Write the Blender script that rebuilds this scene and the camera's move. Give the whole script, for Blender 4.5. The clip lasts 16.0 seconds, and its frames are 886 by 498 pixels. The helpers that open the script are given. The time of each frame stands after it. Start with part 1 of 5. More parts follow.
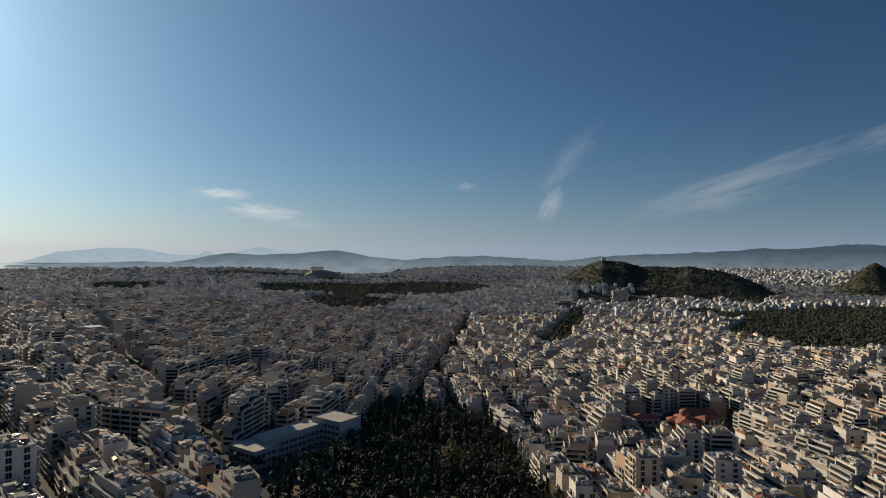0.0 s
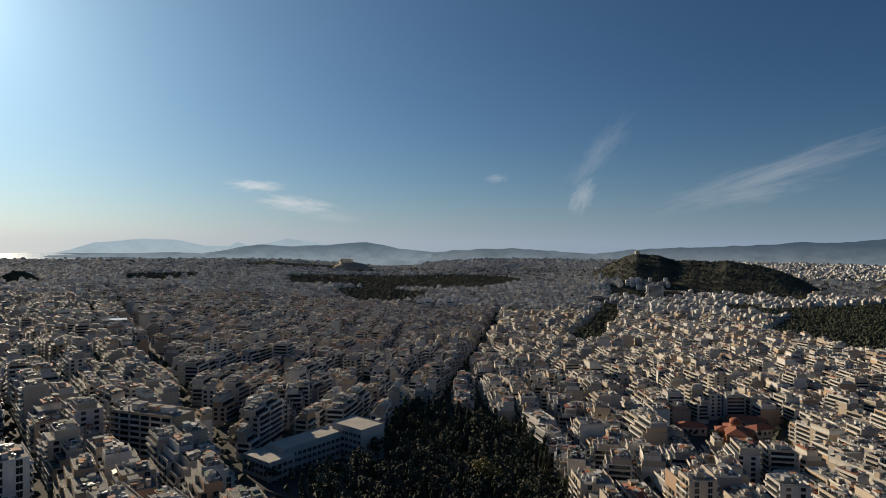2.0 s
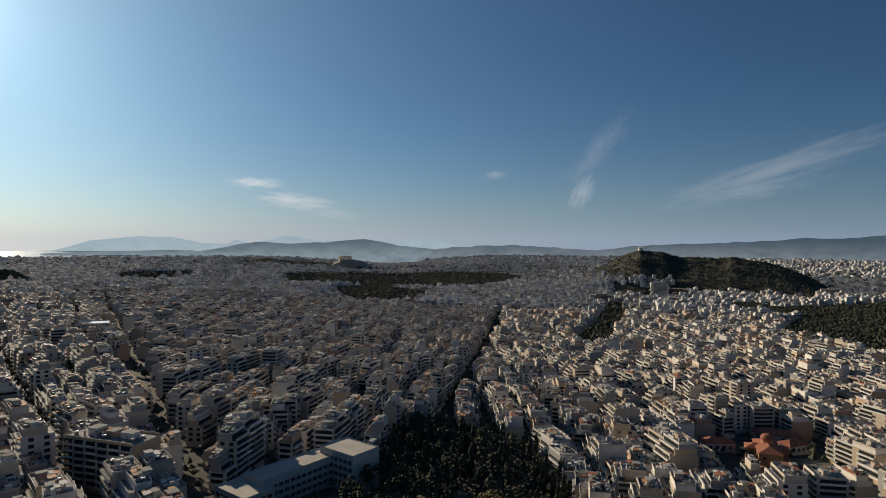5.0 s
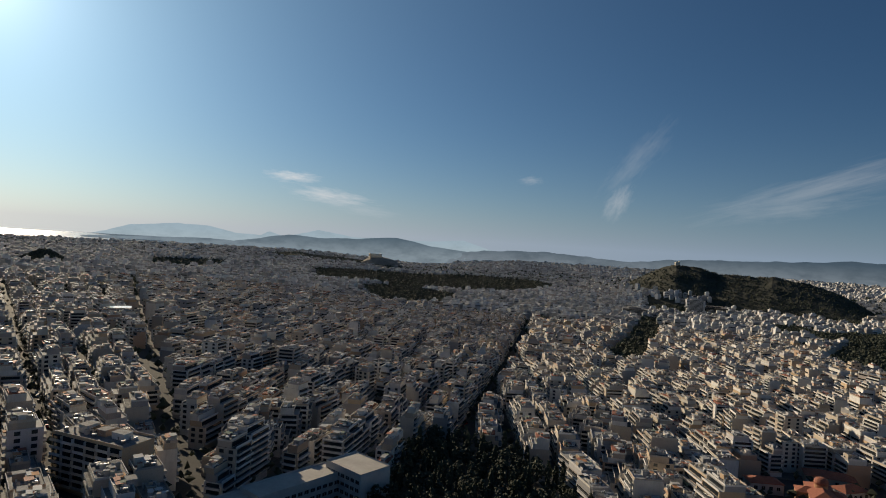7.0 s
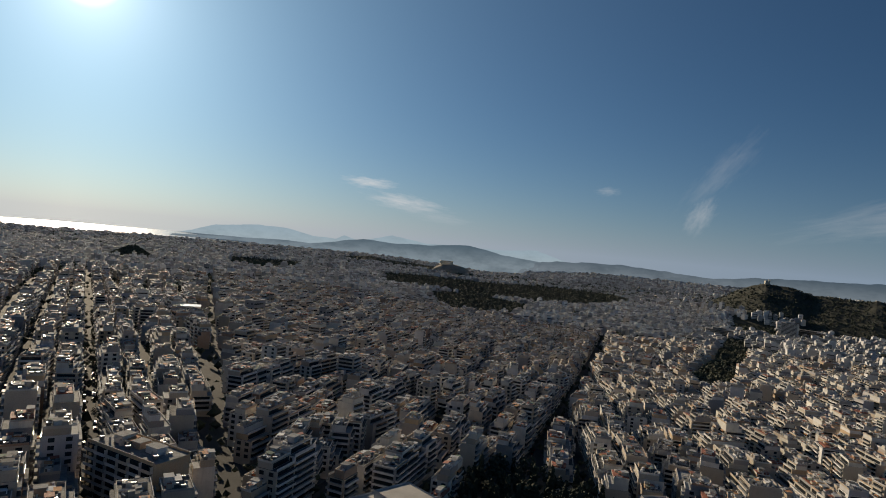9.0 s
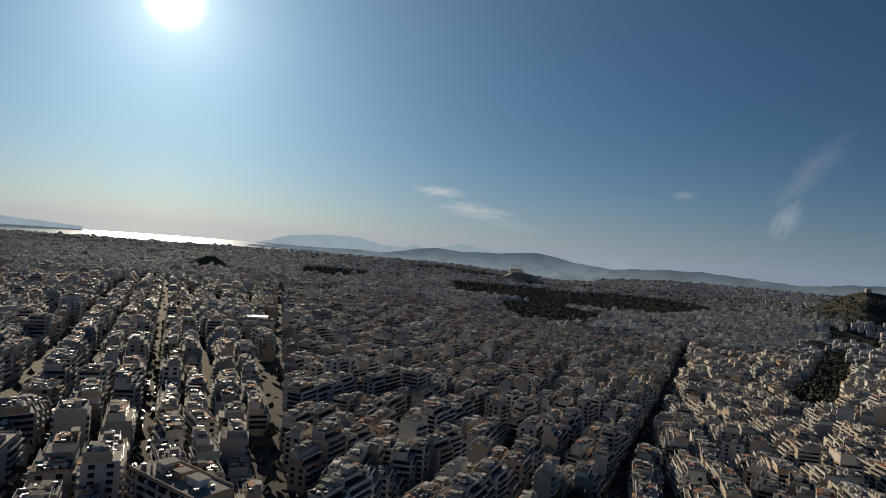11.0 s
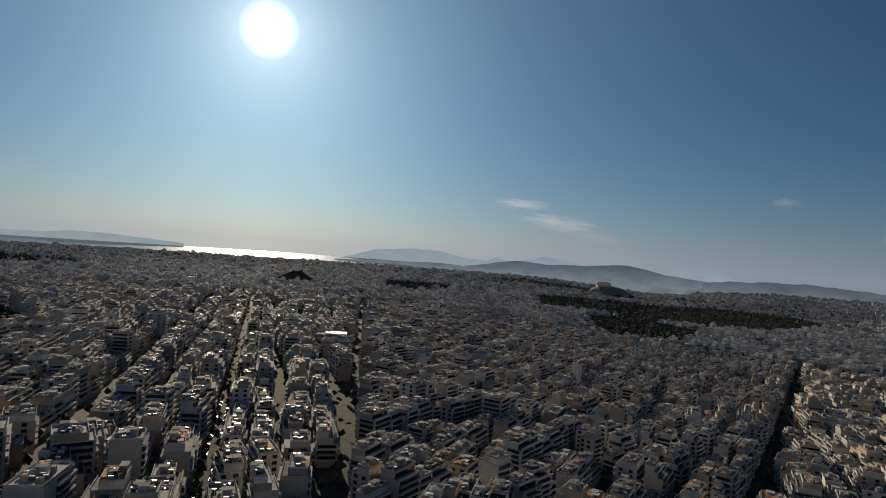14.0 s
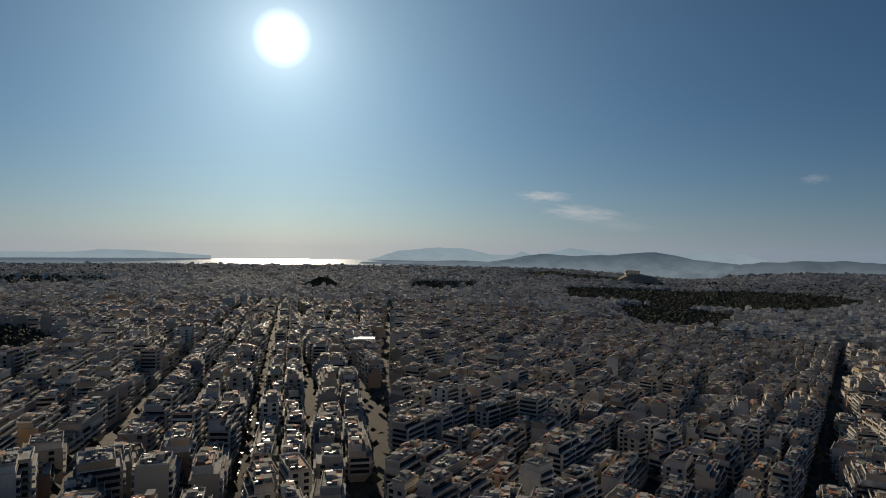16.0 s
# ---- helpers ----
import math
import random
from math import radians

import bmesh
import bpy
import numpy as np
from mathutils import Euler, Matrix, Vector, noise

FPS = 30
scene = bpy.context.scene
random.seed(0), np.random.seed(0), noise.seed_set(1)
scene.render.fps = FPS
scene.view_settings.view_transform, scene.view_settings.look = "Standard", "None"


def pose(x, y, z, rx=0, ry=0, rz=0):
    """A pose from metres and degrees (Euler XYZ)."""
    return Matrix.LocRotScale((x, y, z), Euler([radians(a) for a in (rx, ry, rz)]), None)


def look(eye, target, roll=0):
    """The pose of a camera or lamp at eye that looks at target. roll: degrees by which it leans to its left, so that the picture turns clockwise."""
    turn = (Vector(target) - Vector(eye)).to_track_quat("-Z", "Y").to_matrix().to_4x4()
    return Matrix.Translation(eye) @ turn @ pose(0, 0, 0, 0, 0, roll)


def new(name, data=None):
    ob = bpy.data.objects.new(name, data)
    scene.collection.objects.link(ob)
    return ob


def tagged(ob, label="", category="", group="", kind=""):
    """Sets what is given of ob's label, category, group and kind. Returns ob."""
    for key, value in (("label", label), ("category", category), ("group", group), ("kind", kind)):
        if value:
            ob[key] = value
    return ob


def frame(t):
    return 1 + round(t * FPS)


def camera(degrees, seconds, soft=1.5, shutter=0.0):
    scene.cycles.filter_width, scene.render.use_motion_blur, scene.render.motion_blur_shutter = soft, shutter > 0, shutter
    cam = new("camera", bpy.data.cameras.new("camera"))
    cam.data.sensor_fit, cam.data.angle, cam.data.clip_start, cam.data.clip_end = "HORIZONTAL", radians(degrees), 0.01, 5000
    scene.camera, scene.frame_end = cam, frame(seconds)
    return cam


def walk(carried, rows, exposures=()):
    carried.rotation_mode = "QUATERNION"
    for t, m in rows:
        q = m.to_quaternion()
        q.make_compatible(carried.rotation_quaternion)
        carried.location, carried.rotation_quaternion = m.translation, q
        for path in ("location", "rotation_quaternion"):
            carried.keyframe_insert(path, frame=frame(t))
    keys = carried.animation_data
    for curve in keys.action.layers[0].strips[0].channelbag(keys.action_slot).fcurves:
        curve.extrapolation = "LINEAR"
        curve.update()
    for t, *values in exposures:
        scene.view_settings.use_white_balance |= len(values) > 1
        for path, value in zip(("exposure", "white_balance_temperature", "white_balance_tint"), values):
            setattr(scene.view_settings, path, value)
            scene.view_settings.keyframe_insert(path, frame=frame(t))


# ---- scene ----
cam = camera(72.0, 16.0, soft=1.0)
PATH = [
    (0, (-27.66, -35.50, 113.32), (-5.39, 61.98, 113.43), 0.26),
    (0.5, (-26.16, -27.80, 113.84), (-5.57, 70.06, 113.09), 1.57),
    (1, (-24.35, -20.81, 113.86), (-5.98, 77.48, 113.12), 2.26),
    (1.5, (-22.78, -13.60, 113.84), (-5.20, 84.83, 112.92), 0.62),
    (2, (-21.81, -6.54, 114.96), (-4.26, 91.89, 113.73), 0.50),
    (2.5, (-20.94, 0.52, 114.82), (-3.44, 98.97, 113.43), 0.36),
    (3, (-20.01, 7.73, 114.84), (-2.56, 106.19, 113.55), 0.48),
    (3.5, (-19.09, 15.09, 114.73), (-1.63, 113.54, 113.55), 0.33),
    (4, (-17.96, 22.04, 115.22), (-0.44, 120.49, 113.84), 0.08),
    (6.5, (-11.57, 55.52, 116.36), (3.73, 154.33, 114.51), 2.27),
    (7, (-10.00, 63.13, 116.06), (2.55, 162.33, 114.46), 3.50),
    (7.5, (-8.34, 71.74, 115.60), (1.17, 171.28, 114.36), 4.40),
    (8, (-7.39, 80.73, 115.60), (-0.78, 180.50, 114.30), 4.92),
    (8.5, (-6.35, 88.84, 115.66), (-2.72, 188.77, 114.38), 5.19),
    (9, (-5.08, 96.20, 115.95), (-4.38, 196.19, 114.77), 5.30),
    (9.5, (-4.64, 103.66, 116.06), (-6.85, 203.63, 115.02), 5.34),
    (10, (-4.26, 111.46, 115.85), (-9.55, 211.32, 115.08), 5.43),
    (12.5, (-6.26, 147.42, 116.98), (-24.19, 245.79, 116.20), 3.41),
    (13, (-6.89, 152.98, 116.75), (-27.15, 250.91, 116.32), 3.66),
    (13.5, (-7.57, 157.82, 116.79), (-29.67, 255.34, 116.77), 4.22),
    (14, (-8.62, 162.69, 116.80), (-32.86, 259.70, 117.06), 4.15),
    (14.5, (-9.88, 166.76, 116.90), (-35.64, 263.38, 117.16), 3.33),
    (15, (-10.49, 170.05, 117.03), (-37.40, 266.36, 117.36), 2.72),
    (15.5, (-11.56, 173.16, 117.32), (-39.47, 269.19, 117.37), 2.01),
    (16, (-12.75, 175.97, 117.98), (-40.76, 271.97, 117.71), 0.82),
]
walk(cam, [(t, look(eye, target, roll)) for t, eye, target, roll in PATH],
     [(0, 0.1), (4, 0.09), (7, 0.03), (9.5, -0.12), (13, -0.32), (16, -0.38)])

# ---------------------------------------------------------------- light
SUN_AZ, SUN_EL = 31.3, 18.1          # degrees left of +Y, degrees above the horizon
SUN = Vector((-math.sin(radians(SUN_AZ)) * math.cos(radians(SUN_EL)),
              math.cos(radians(SUN_AZ)) * math.cos(radians(SUN_EL)), math.sin(radians(SUN_EL))))
sun = new("sun", bpy.data.lights.new("sun", "SUN"))
sun.data.energy, sun.data.angle, sun.data.color = 5.0, radians(0.6), (1.0, 0.82, 0.58)
sun.matrix_world = look(SUN * 1000, (0, 0, 0))

world = bpy.data.worlds.new("sky")
scene.world = world
world.use_nodes = True


class Nodes:
    """Short forms for building node trees."""

    def __init__(self, tree):
        self.tree = tree
        tree.nodes.clear()

    def add(self, kind, **values):
        n = self.tree.nodes.new(kind)
        for k, v in values.items():
            if k == "operation":
                n.operation = v
            elif k == "use_clamp":
                n.use_clamp = v
            elif k == "data_type":
                n.data_type = v
            elif k == "blend_type":
                n.blend_type = v
            elif k == "sky_type":
                n.sky_type = v
            elif k == "sun_disc":
                n.sun_disc = v
            elif k == "sun_elevation":
                n.sun_elevation = v
            elif k == "sun_rotation":
                n.sun_rotation = v
        return n

    def link(self, a, b):
        self.tree.links.new(a, b)

    def put(self, value, socket):
        if isinstance(value, bpy.types.NodeSocket):
            self.link(value, socket)
        else:
            socket.default_value = value

    def math(self, op, a, b=0.0, c=0.0, clamp=False):
        n = self.add("ShaderNodeMath", operation=op, use_clamp=clamp)
        for v, s in zip((a, b, c), n.inputs):
            self.put(v, s)
        return n.outputs[0]

    def mix(self, f, a, b, blend="MIX"):
        n = self.add("ShaderNodeMix", data_type="RGBA", blend_type=blend)
        self.put(f, n.inputs[0])
        self.put(a if isinstance(a, bpy.types.NodeSocket) else (*a, 1), n.inputs[6])
        self.put(b if isinstance(b, bpy.types.NodeSocket) else (*b, 1), n.inputs[7])
        return n.outputs[2]

    def noise(self, scale, vector=None, detail=4.0, rough=0.55):
        n = self.add("ShaderNodeTexNoise")
        n.inputs["Scale"].default_value, n.inputs["Detail"].default_value, n.inputs["Roughness"].default_value = scale, detail, rough
        if vector is not None:
            self.link(vector, n.inputs["Vector"])
        return n.outputs["Fac"]

    def ramp(self, f, stops, interp="LINEAR"):
        n = self.add("ShaderNodeValToRGB")
        n.color_ramp.interpolation = interp
        e = n.color_ramp.elements
        while len(e) < len(stops):
            e.new(0.5)
        for el, (p, c) in zip(e, stops):
            el.position, el.color = p, (*c, 1)
        self.put(f, n.inputs[0])
        return n.outputs[0]


def make_sky():
    n = Nodes(world.node_tree)
    sky = n.add("ShaderNodeTexSky", sky_type="NISHITA", sun_disc=False, sun_elevation=radians(SUN_EL), sun_rotation=radians(-SUN_AZ))
    sky.altitude, sky.air_density, sky.dust_density, sky.ozone_density = 200, 0.85, 0.55, 4.0
    geo = n.add("ShaderNodeTexCoord").outputs["Generated"]
    xyz = n.add("ShaderNodeSeparateXYZ")
    n.link(geo, xyz.inputs[0])
    az = n.math("MULTIPLY", n.math("ARCTAN2", n.math("MULTIPLY", xyz.outputs[0], -1.0), xyz.outputs[1]), 180 / math.pi)
    el = n.math("MULTIPLY", n.math("ARCSINE", xyz.outputs[2]), 180 / math.pi)
    flat = n.add("ShaderNodeCombineXYZ")
    n.link(az, flat.inputs[0]), n.link(el, flat.inputs[1])
    colour = n.mix(1.0, sky.outputs[0], (SKY_GAIN * 0.70, SKY_GAIN, SKY_GAIN * 1.16), "MULTIPLY")
    # thin cirrus and small low clouds: azimuth, elevation, half length, half height, lean in degrees, strength
    cover = 0.0
    for a, e, w, h, lean, k in ((6.9, 4.85, 2.3, 0.5, 2, 1.6), (3.4, 3.3, 3.4, 0.7, 6, 1.6), (0.2, 2.2, 3.0, 0.5, 6, 0.5), (-24.2, 7.9, 4.0, 1.1, -50, 0.26),
                             (-22.9, 4.2, 1.7, 0.95, -60, 0.75), (-38.5, 5.8, 8.8, 1.1, -17, 0.48), (-36.0, 4.3, 5.5, 1.1, -8, 0.42), (-15.0, 5.9, 1.0, 0.4, 0, 0.5),
                             (-51.0, 9.6, 5.5, 1.0, -20, 0.4)):
        c, s = math.cos(radians(lean)), math.sin(radians(lean))
        dx, dy = n.math("SUBTRACT", az, a), n.math("SUBTRACT", el, e)
        u = n.math("DIVIDE", n.math("ADD", n.math("MULTIPLY", dx, c), n.math("MULTIPLY", dy, s)), w)
        v = n.math("DIVIDE", n.math("SUBTRACT", n.math("MULTIPLY", dy, c), n.math("MULTIPLY", dx, s)), h)
        vec = n.add("ShaderNodeCombineXYZ")
        n.link(n.math("ADD", n.math("MULTIPLY", u, 1.1), a), vec.inputs[0]), n.link(n.math("ADD", n.math("MULTIPLY", v, 1.3), e), vec.inputs[1])
        wisps = n.noise(1.7, vec.outputs[0], 6.0, 0.62)
        r = n.math("SQRT", n.math("ADD", n.math("MULTIPLY", u, u), n.math("MULTIPLY", v, v)))
        inside = n.math("SUBTRACT", 1.25, n.math("ADD", r, n.math("MULTIPLY", n.math("SUBTRACT", wisps, 0.5), 2.6)))
        inside = n.math("MULTIPLY", n.math("MULTIPLY", inside, 0.75, clamp=True), k)
        inside = n.math("MULTIPLY", inside, n.math("SUBTRACT", 1.7, r, clamp=True))
        cover = n.math("MAXIMUM", cover, inside)
    colour = n.mix(n.math("MULTIPLY", cover, 0.48), colour, (CLOUD * 1.02, CLOUD, CLOUD * 0.98))
    # the sun with its bright aureole
    dot = n.add("ShaderNodeVectorMath", operation="DOT_PRODUCT")
    n.link(geo, dot.inputs[0])
    dot.inputs[1].default_value = SUN
    ang = n.math("MULTIPLY", n.math("ARCCOSINE", n.math("MINIMUM", dot.outputs["Value"], 0.9999999)), 180 / math.pi)
    core = n.math("MULTIPLY", n.math("DIVIDE", n.math("SUBTRACT", 2.6, ang), 1.7, clamp=True), AUREOLE)
    near = n.math("MULTIPLY", n.math("EXPONENT", n.math("MULTIPLY", ang, -0.36)), AUREOLE * 0.95)
    wide = n.math("MULTIPLY", n.math("EXPONENT", n.math("MULTIPLY", ang, -0.055)), AUREOLE * 0.43)
    glow = n.math("ADD", core, near)
    colour = n.mix(1.0, colour, n.mix(1.0, (0.60, 0.95, 1.14), wide, "MULTIPLY"), "ADD")
    glow_c = n.mix(1.0, (1.0, 0.98, 0.93), glow, "MULTIPLY")
    colour = n.mix(1.0, colour, glow_c, "ADD")
    # pale haze along the horizon
    low = n.math("EXPONENT", n.math("MULTIPLY", n.math("MAXIMUM", el, 0.0), -0.30))
    to_sun = n.math("EXPONENT", n.math("MULTIPLY", n.math("ABSOLUTE", n.math("SUBTRACT", az, SUN_AZ)), -0.026))
    tint = n.mix(to_sun, (HAZE * 0.30, HAZE * 0.46, HAZE * 0.67), (HAZE * 1.12, HAZE * 1.10, HAZE * 1.10))
    colour = n.mix(n.math("MULTIPLY", low, 0.88), colour, tint)
    back = n.add("ShaderNodeBackground")
    n.link(colour, back.inputs[0])
    back.inputs[1].default_value = SKY_STRENGTH
    out = n.add("ShaderNodeOutputWorld")
    n.link(back.outputs[0], out.inputs[0])


SKY_STRENGTH, SKY_GAIN, CLOUD, AUREOLE, HAZE = 0.1, 0.36, 6.4, 9.0, 5.7
make_sky()

# ---------------------------------------------------------------- materials


def material(name):
    m = bpy.data.materials.new(name)
    m.use_nodes = True
    return m, Nodes(m.node_tree)


def finish(n, colour, rough=0.8, metal=0.0, bump=None, height=0.03, spec=0.5):
    b = n.add("ShaderNodeBsdfPrincipled")
    n.put(colour if isinstance(colour, bpy.types.NodeSocket) else (*colour, 1), b.inputs["Base Color"])
    n.put(rough, b.inputs["Roughness"])
    n.put(metal, b.inputs["Metallic"])
    n.put(spec, b.inputs["Specular IOR Level"])
    if bump is not None:
        k = n.add("ShaderNodeBump")
        k.inputs["Distance"].default_value = height
        n.link(bump, k.inputs["Height"])
        n.link(k.outputs[0], b.inputs["Normal"])
    out = n.add("ShaderNodeOutputMaterial")
    n.link(b.outputs[0], out.inputs[0])


WALL_TONES = [(0.0, (0.50, 0.43, 0.33)), (0.10, (0.63, 0.61, 0.57)), (0.20, (0.42, 0.33, 0.23)), (0.27, (0.74, 0.72, 0.69)), (0.40, (0.47, 0.39, 0.30)),
              (0.48, (0.25, 0.25, 0.26)), (0.55, (0.56, 0.46, 0.35)), (0.66, (0.40, 0.23, 0.13)), (0.71, (0.70, 0.66, 0.58)), (0.84, (0.34, 0.29, 0.26)), (0.90, (0.50, 0.33, 0.17)), (0.95, (0.52, 0.50, 0.50))]
MIXED_TONES = [(0.0, (0.46, 0.45, 0.43)), (0.12, (0.64, 0.64, 0.64)), (0.24, (0.27, 0.27, 0.26)), (0.32, (0.74, 0.74, 0.73)), (0.47, (0.40, 0.38, 0.36)),
              (0.55, (0.20, 0.21, 0.22)), (0.65, (0.54, 0.52, 0.48)), (0.74, (0.30, 0.25, 0.22)), (0.79, (0.72, 0.72, 0.71)), (0.92, (0.35, 0.33, 0.32))]


def plaster(name, by_island, tones, strength=1.0):
    m, n = material(name)
    pos = n.add("ShaderNodeNewGeometry")
    rnd = pos.outputs["Random Per Island"] if by_island else n.add("ShaderNodeObjectInfo").outputs["Random"]
    base = n.ramp(rnd, tones, "CONSTANT")
    grime = n.noise(0.22, pos.outputs["Position"], 5.0, 0.6)
    fine = n.noise(2.4, pos.outputs["Position"], 3.0, 0.6)
    streak = n.add("ShaderNodeMapping")
    n.link(pos.outputs["Position"], streak.inputs[0])
    streak.inputs["Scale"].default_value = (1.4, 1.4, 0.12)
    runs = n.noise(1.0, streak.outputs[0], 4.0, 0.6)
    dirt = n.math("MULTIPLY", n.math("SUBTRACT", runs, 0.42, clamp=True), 0.8 * strength)
    c = n.mix(dirt, base, (0.27, 0.25, 0.22))
    c = n.mix(n.math("MULTIPLY", n.math("SUBTRACT", grime, 0.45, clamp=True), 1.5 * strength), c, (0.33, 0.30, 0.26))
    c = n.mix(0.18, c, n.ramp(fine, [(0.3, (0.35, 0.33, 0.30)), (0.7, (0.8, 0.78, 0.74))]))
    finish(n, c, 0.9, 0.0, fine, 0.02, 0.15)
    return m


def surface(name, dark, light, scale, rough, metal=0.0, fine=6.0, island=False, bump=0.03, spec=0.5):
    m, n = material(name)
    geo = n.add("ShaderNodeNewGeometry")
    a = n.noise(scale, geo.outputs["Position"], 5.0, 0.6)
    b = n.noise(scale * fine, geo.outputs["Position"], 3.0, 0.6)
    f = n.math("ADD", n.math("MULTIPLY", a, 0.65), n.math("MULTIPLY", b, 0.35))
    if island:
        f = n.math("ADD", f, n.math("MULTIPLY", n.math("SUBTRACT", geo.outputs["Random Per Island"], 0.5), 0.5))
    c = n.ramp(f, [(0.3, dark), (0.72, light)])
    finish(n, c, rough, metal, b, bump, spec)
    return m


WALL = plaster("painted_plaster", False, WALL_TONES)
WALL_FAR = plaster("painted_plaster_mixed", True, MIXED_TONES, 0.8)
WALL_MID = plaster("painted_plaster_many", True, WALL_TONES, 0.9)
TRIM = plaster("pale_concrete", False, [(0.0, (0.50, 0.47, 0.43)), (0.25, (0.68, 0.68, 0.67)), (0.55, (0.36, 0.34, 0.32)), (0.72, (0.55, 0.47, 0.37)), (0.85, (0.58, 0.57, 0.56))], 0.7)
TRIM_FAR = plaster("pale_concrete_mixed", True, [(0.0, (0.46, 0.45, 0.43)), (0.2, (0.70, 0.70, 0.70)), (0.5, (0.28, 0.28, 0.28)), (0.68, (0.50, 0.43, 0.35)), (0.8, (0.60, 0.60, 0.60))], 0.7)
ROOF = surface("roof_screed", (0.09, 0.093, 0.096), (0.35, 0.35, 0.345), 0.25, 0.85, spec=0.15)
ROOF_FAR = surface("roof_screed_mixed", (0.07, 0.073, 0.077), (0.40, 0.405, 0.405), 0.16, 0.85, island=True, spec=0.15)
TILE = surface("red_clay_tile", (0.20, 0.065, 0.04), (0.38, 0.14, 0.08), 0.9, 0.8)
GLASS = surface("dark_window_glass", (0.012, 0.015, 0.018), (0.035, 0.04, 0.045), 0.5, 0.12, bump=0.0)
SHUTTER = surface("faded_shutter", (0.10, 0.09, 0.075), (0.30, 0.27, 0.22), 1.0, 0.6, island=True)
AWNING = surface("awning_canvas", (0.30, 0.12, 0.05), (0.55, 0.30, 0.13), 0.35, 0.9)
AWNING_G = surface("green_awning_canvas", (0.05, 0.10, 0.07), (0.22, 0.26, 0.20), 0.35, 0.9)
PANEL = surface("solar_collector_glass", (0.015, 0.02, 0.035), (0.04, 0.05, 0.07), 1.0, 0.06, bump=0.0, spec=0.8)
TANK = surface("brushed_steel_tank", (0.55, 0.55, 0.55), (0.75, 0.75, 0.74), 2.0, 0.42, metal=0.7)
METAL = surface("grey_painted_metal", (0.10, 0.10, 0.10), (0.25, 0.25, 0.25), 2.0, 0.5, metal=0.5)
ASPHALT = surface("asphalt", (0.045, 0.045, 0.046), (0.085, 0.083, 0.08), 0.08, 0.88, fine=20.0, spec=0.13)
PAVING = surface("pavement_slabs", (0.10, 0.097, 0.09), (0.20, 0.19, 0.175), 0.3, 0.9, spec=0.2)
SOIL = surface("dry_soil", (0.06, 0.05, 0.035), (0.15, 0.12, 0.085), 0.1, 0.95)
FAR_GROUND = surface("distant_plain", (0.035, 0.036, 0.038), (0.09, 0.09, 0.09), 0.03, 0.9, fine=5.0)
LEAF = surface("dark_pine_foliage", (0.024, 0.031, 0.018), (0.050, 0.058, 0.032), 0.25, 0.9, island=True)
LEAF_Y = surface("yellowing_foliage", (0.10, 0.09, 0.02), (0.26, 0.21, 0.06), 0.4, 0.8, island=True)
BARK = surface("rough_bark", (0.05, 0.035, 0.025), (0.13, 0.10, 0.075), 1.5, 0.95)
ROCK = surface("limestone_rock", (0.20, 0.17, 0.13), (0.44, 0.38, 0.30), 0.05, 0.95, bump=0.3)
MARBLE = surface("weathered_marble", (0.44, 0.38, 0.29), (0.66, 0.58, 0.46), 0.2, 0.7)
SCRUB = surface("dark_scrub_slope", (0.018, 0.022, 0.014), (0.055, 0.055, 0.035), 0.02, 0.95, fine=8.0)
CAR_PAINT = []
for i, c in enumerate(((0.6, 0.6, 0.6), (0.03, 0.03, 0.035), (0.35, 0.36, 0.38), (0.30, 0.03, 0.03), (0.04, 0.07, 0.16))):
    CAR_PAINT.append(surface("car_paint", tuple(v * 0.9 for v in c), tuple(min(1, v * 1.1) for v in c), 0.5, 0.25, bump=0.0))
RUBBER = surface("tyre_rubber", (0.015, 0.015, 0.015), (0.03, 0.03, 0.03), 2.0, 0.9)


def painted_haze_material(name, low, high, z0, z1, glow):
    """Far land, kilometres of hazy air painted into its self-glowing colour."""
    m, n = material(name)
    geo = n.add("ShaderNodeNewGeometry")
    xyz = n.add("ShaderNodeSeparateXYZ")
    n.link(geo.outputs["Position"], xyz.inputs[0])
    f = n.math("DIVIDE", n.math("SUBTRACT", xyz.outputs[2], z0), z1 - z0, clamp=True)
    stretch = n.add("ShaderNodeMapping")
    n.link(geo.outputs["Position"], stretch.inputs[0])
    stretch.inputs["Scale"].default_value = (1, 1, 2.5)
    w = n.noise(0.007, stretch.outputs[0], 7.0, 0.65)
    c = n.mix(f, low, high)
    # darker noise patches paint in the shading of the relief
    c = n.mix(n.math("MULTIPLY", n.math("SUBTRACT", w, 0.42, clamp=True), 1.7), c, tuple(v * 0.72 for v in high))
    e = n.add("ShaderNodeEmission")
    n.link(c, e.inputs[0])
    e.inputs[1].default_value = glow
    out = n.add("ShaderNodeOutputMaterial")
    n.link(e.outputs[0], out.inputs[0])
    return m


def sea_material():
    m, n = material("sunlit_sea")
    geo = n.add("ShaderNodeNewGeometry")
    a = n.noise(0.05, geo.outputs["Position"], 6.0, 0.65)
    c = n.ramp(a, [(0.3, (0.17, 0.23, 0.27)), (0.7, (0.24, 0.30, 0.34))])
    finish(n, c, 0.27, 0.0, a, 1.2, 0.6)
    return m


SEA = sea_material()
# ---------------------------------------------------------------- mesh helpers


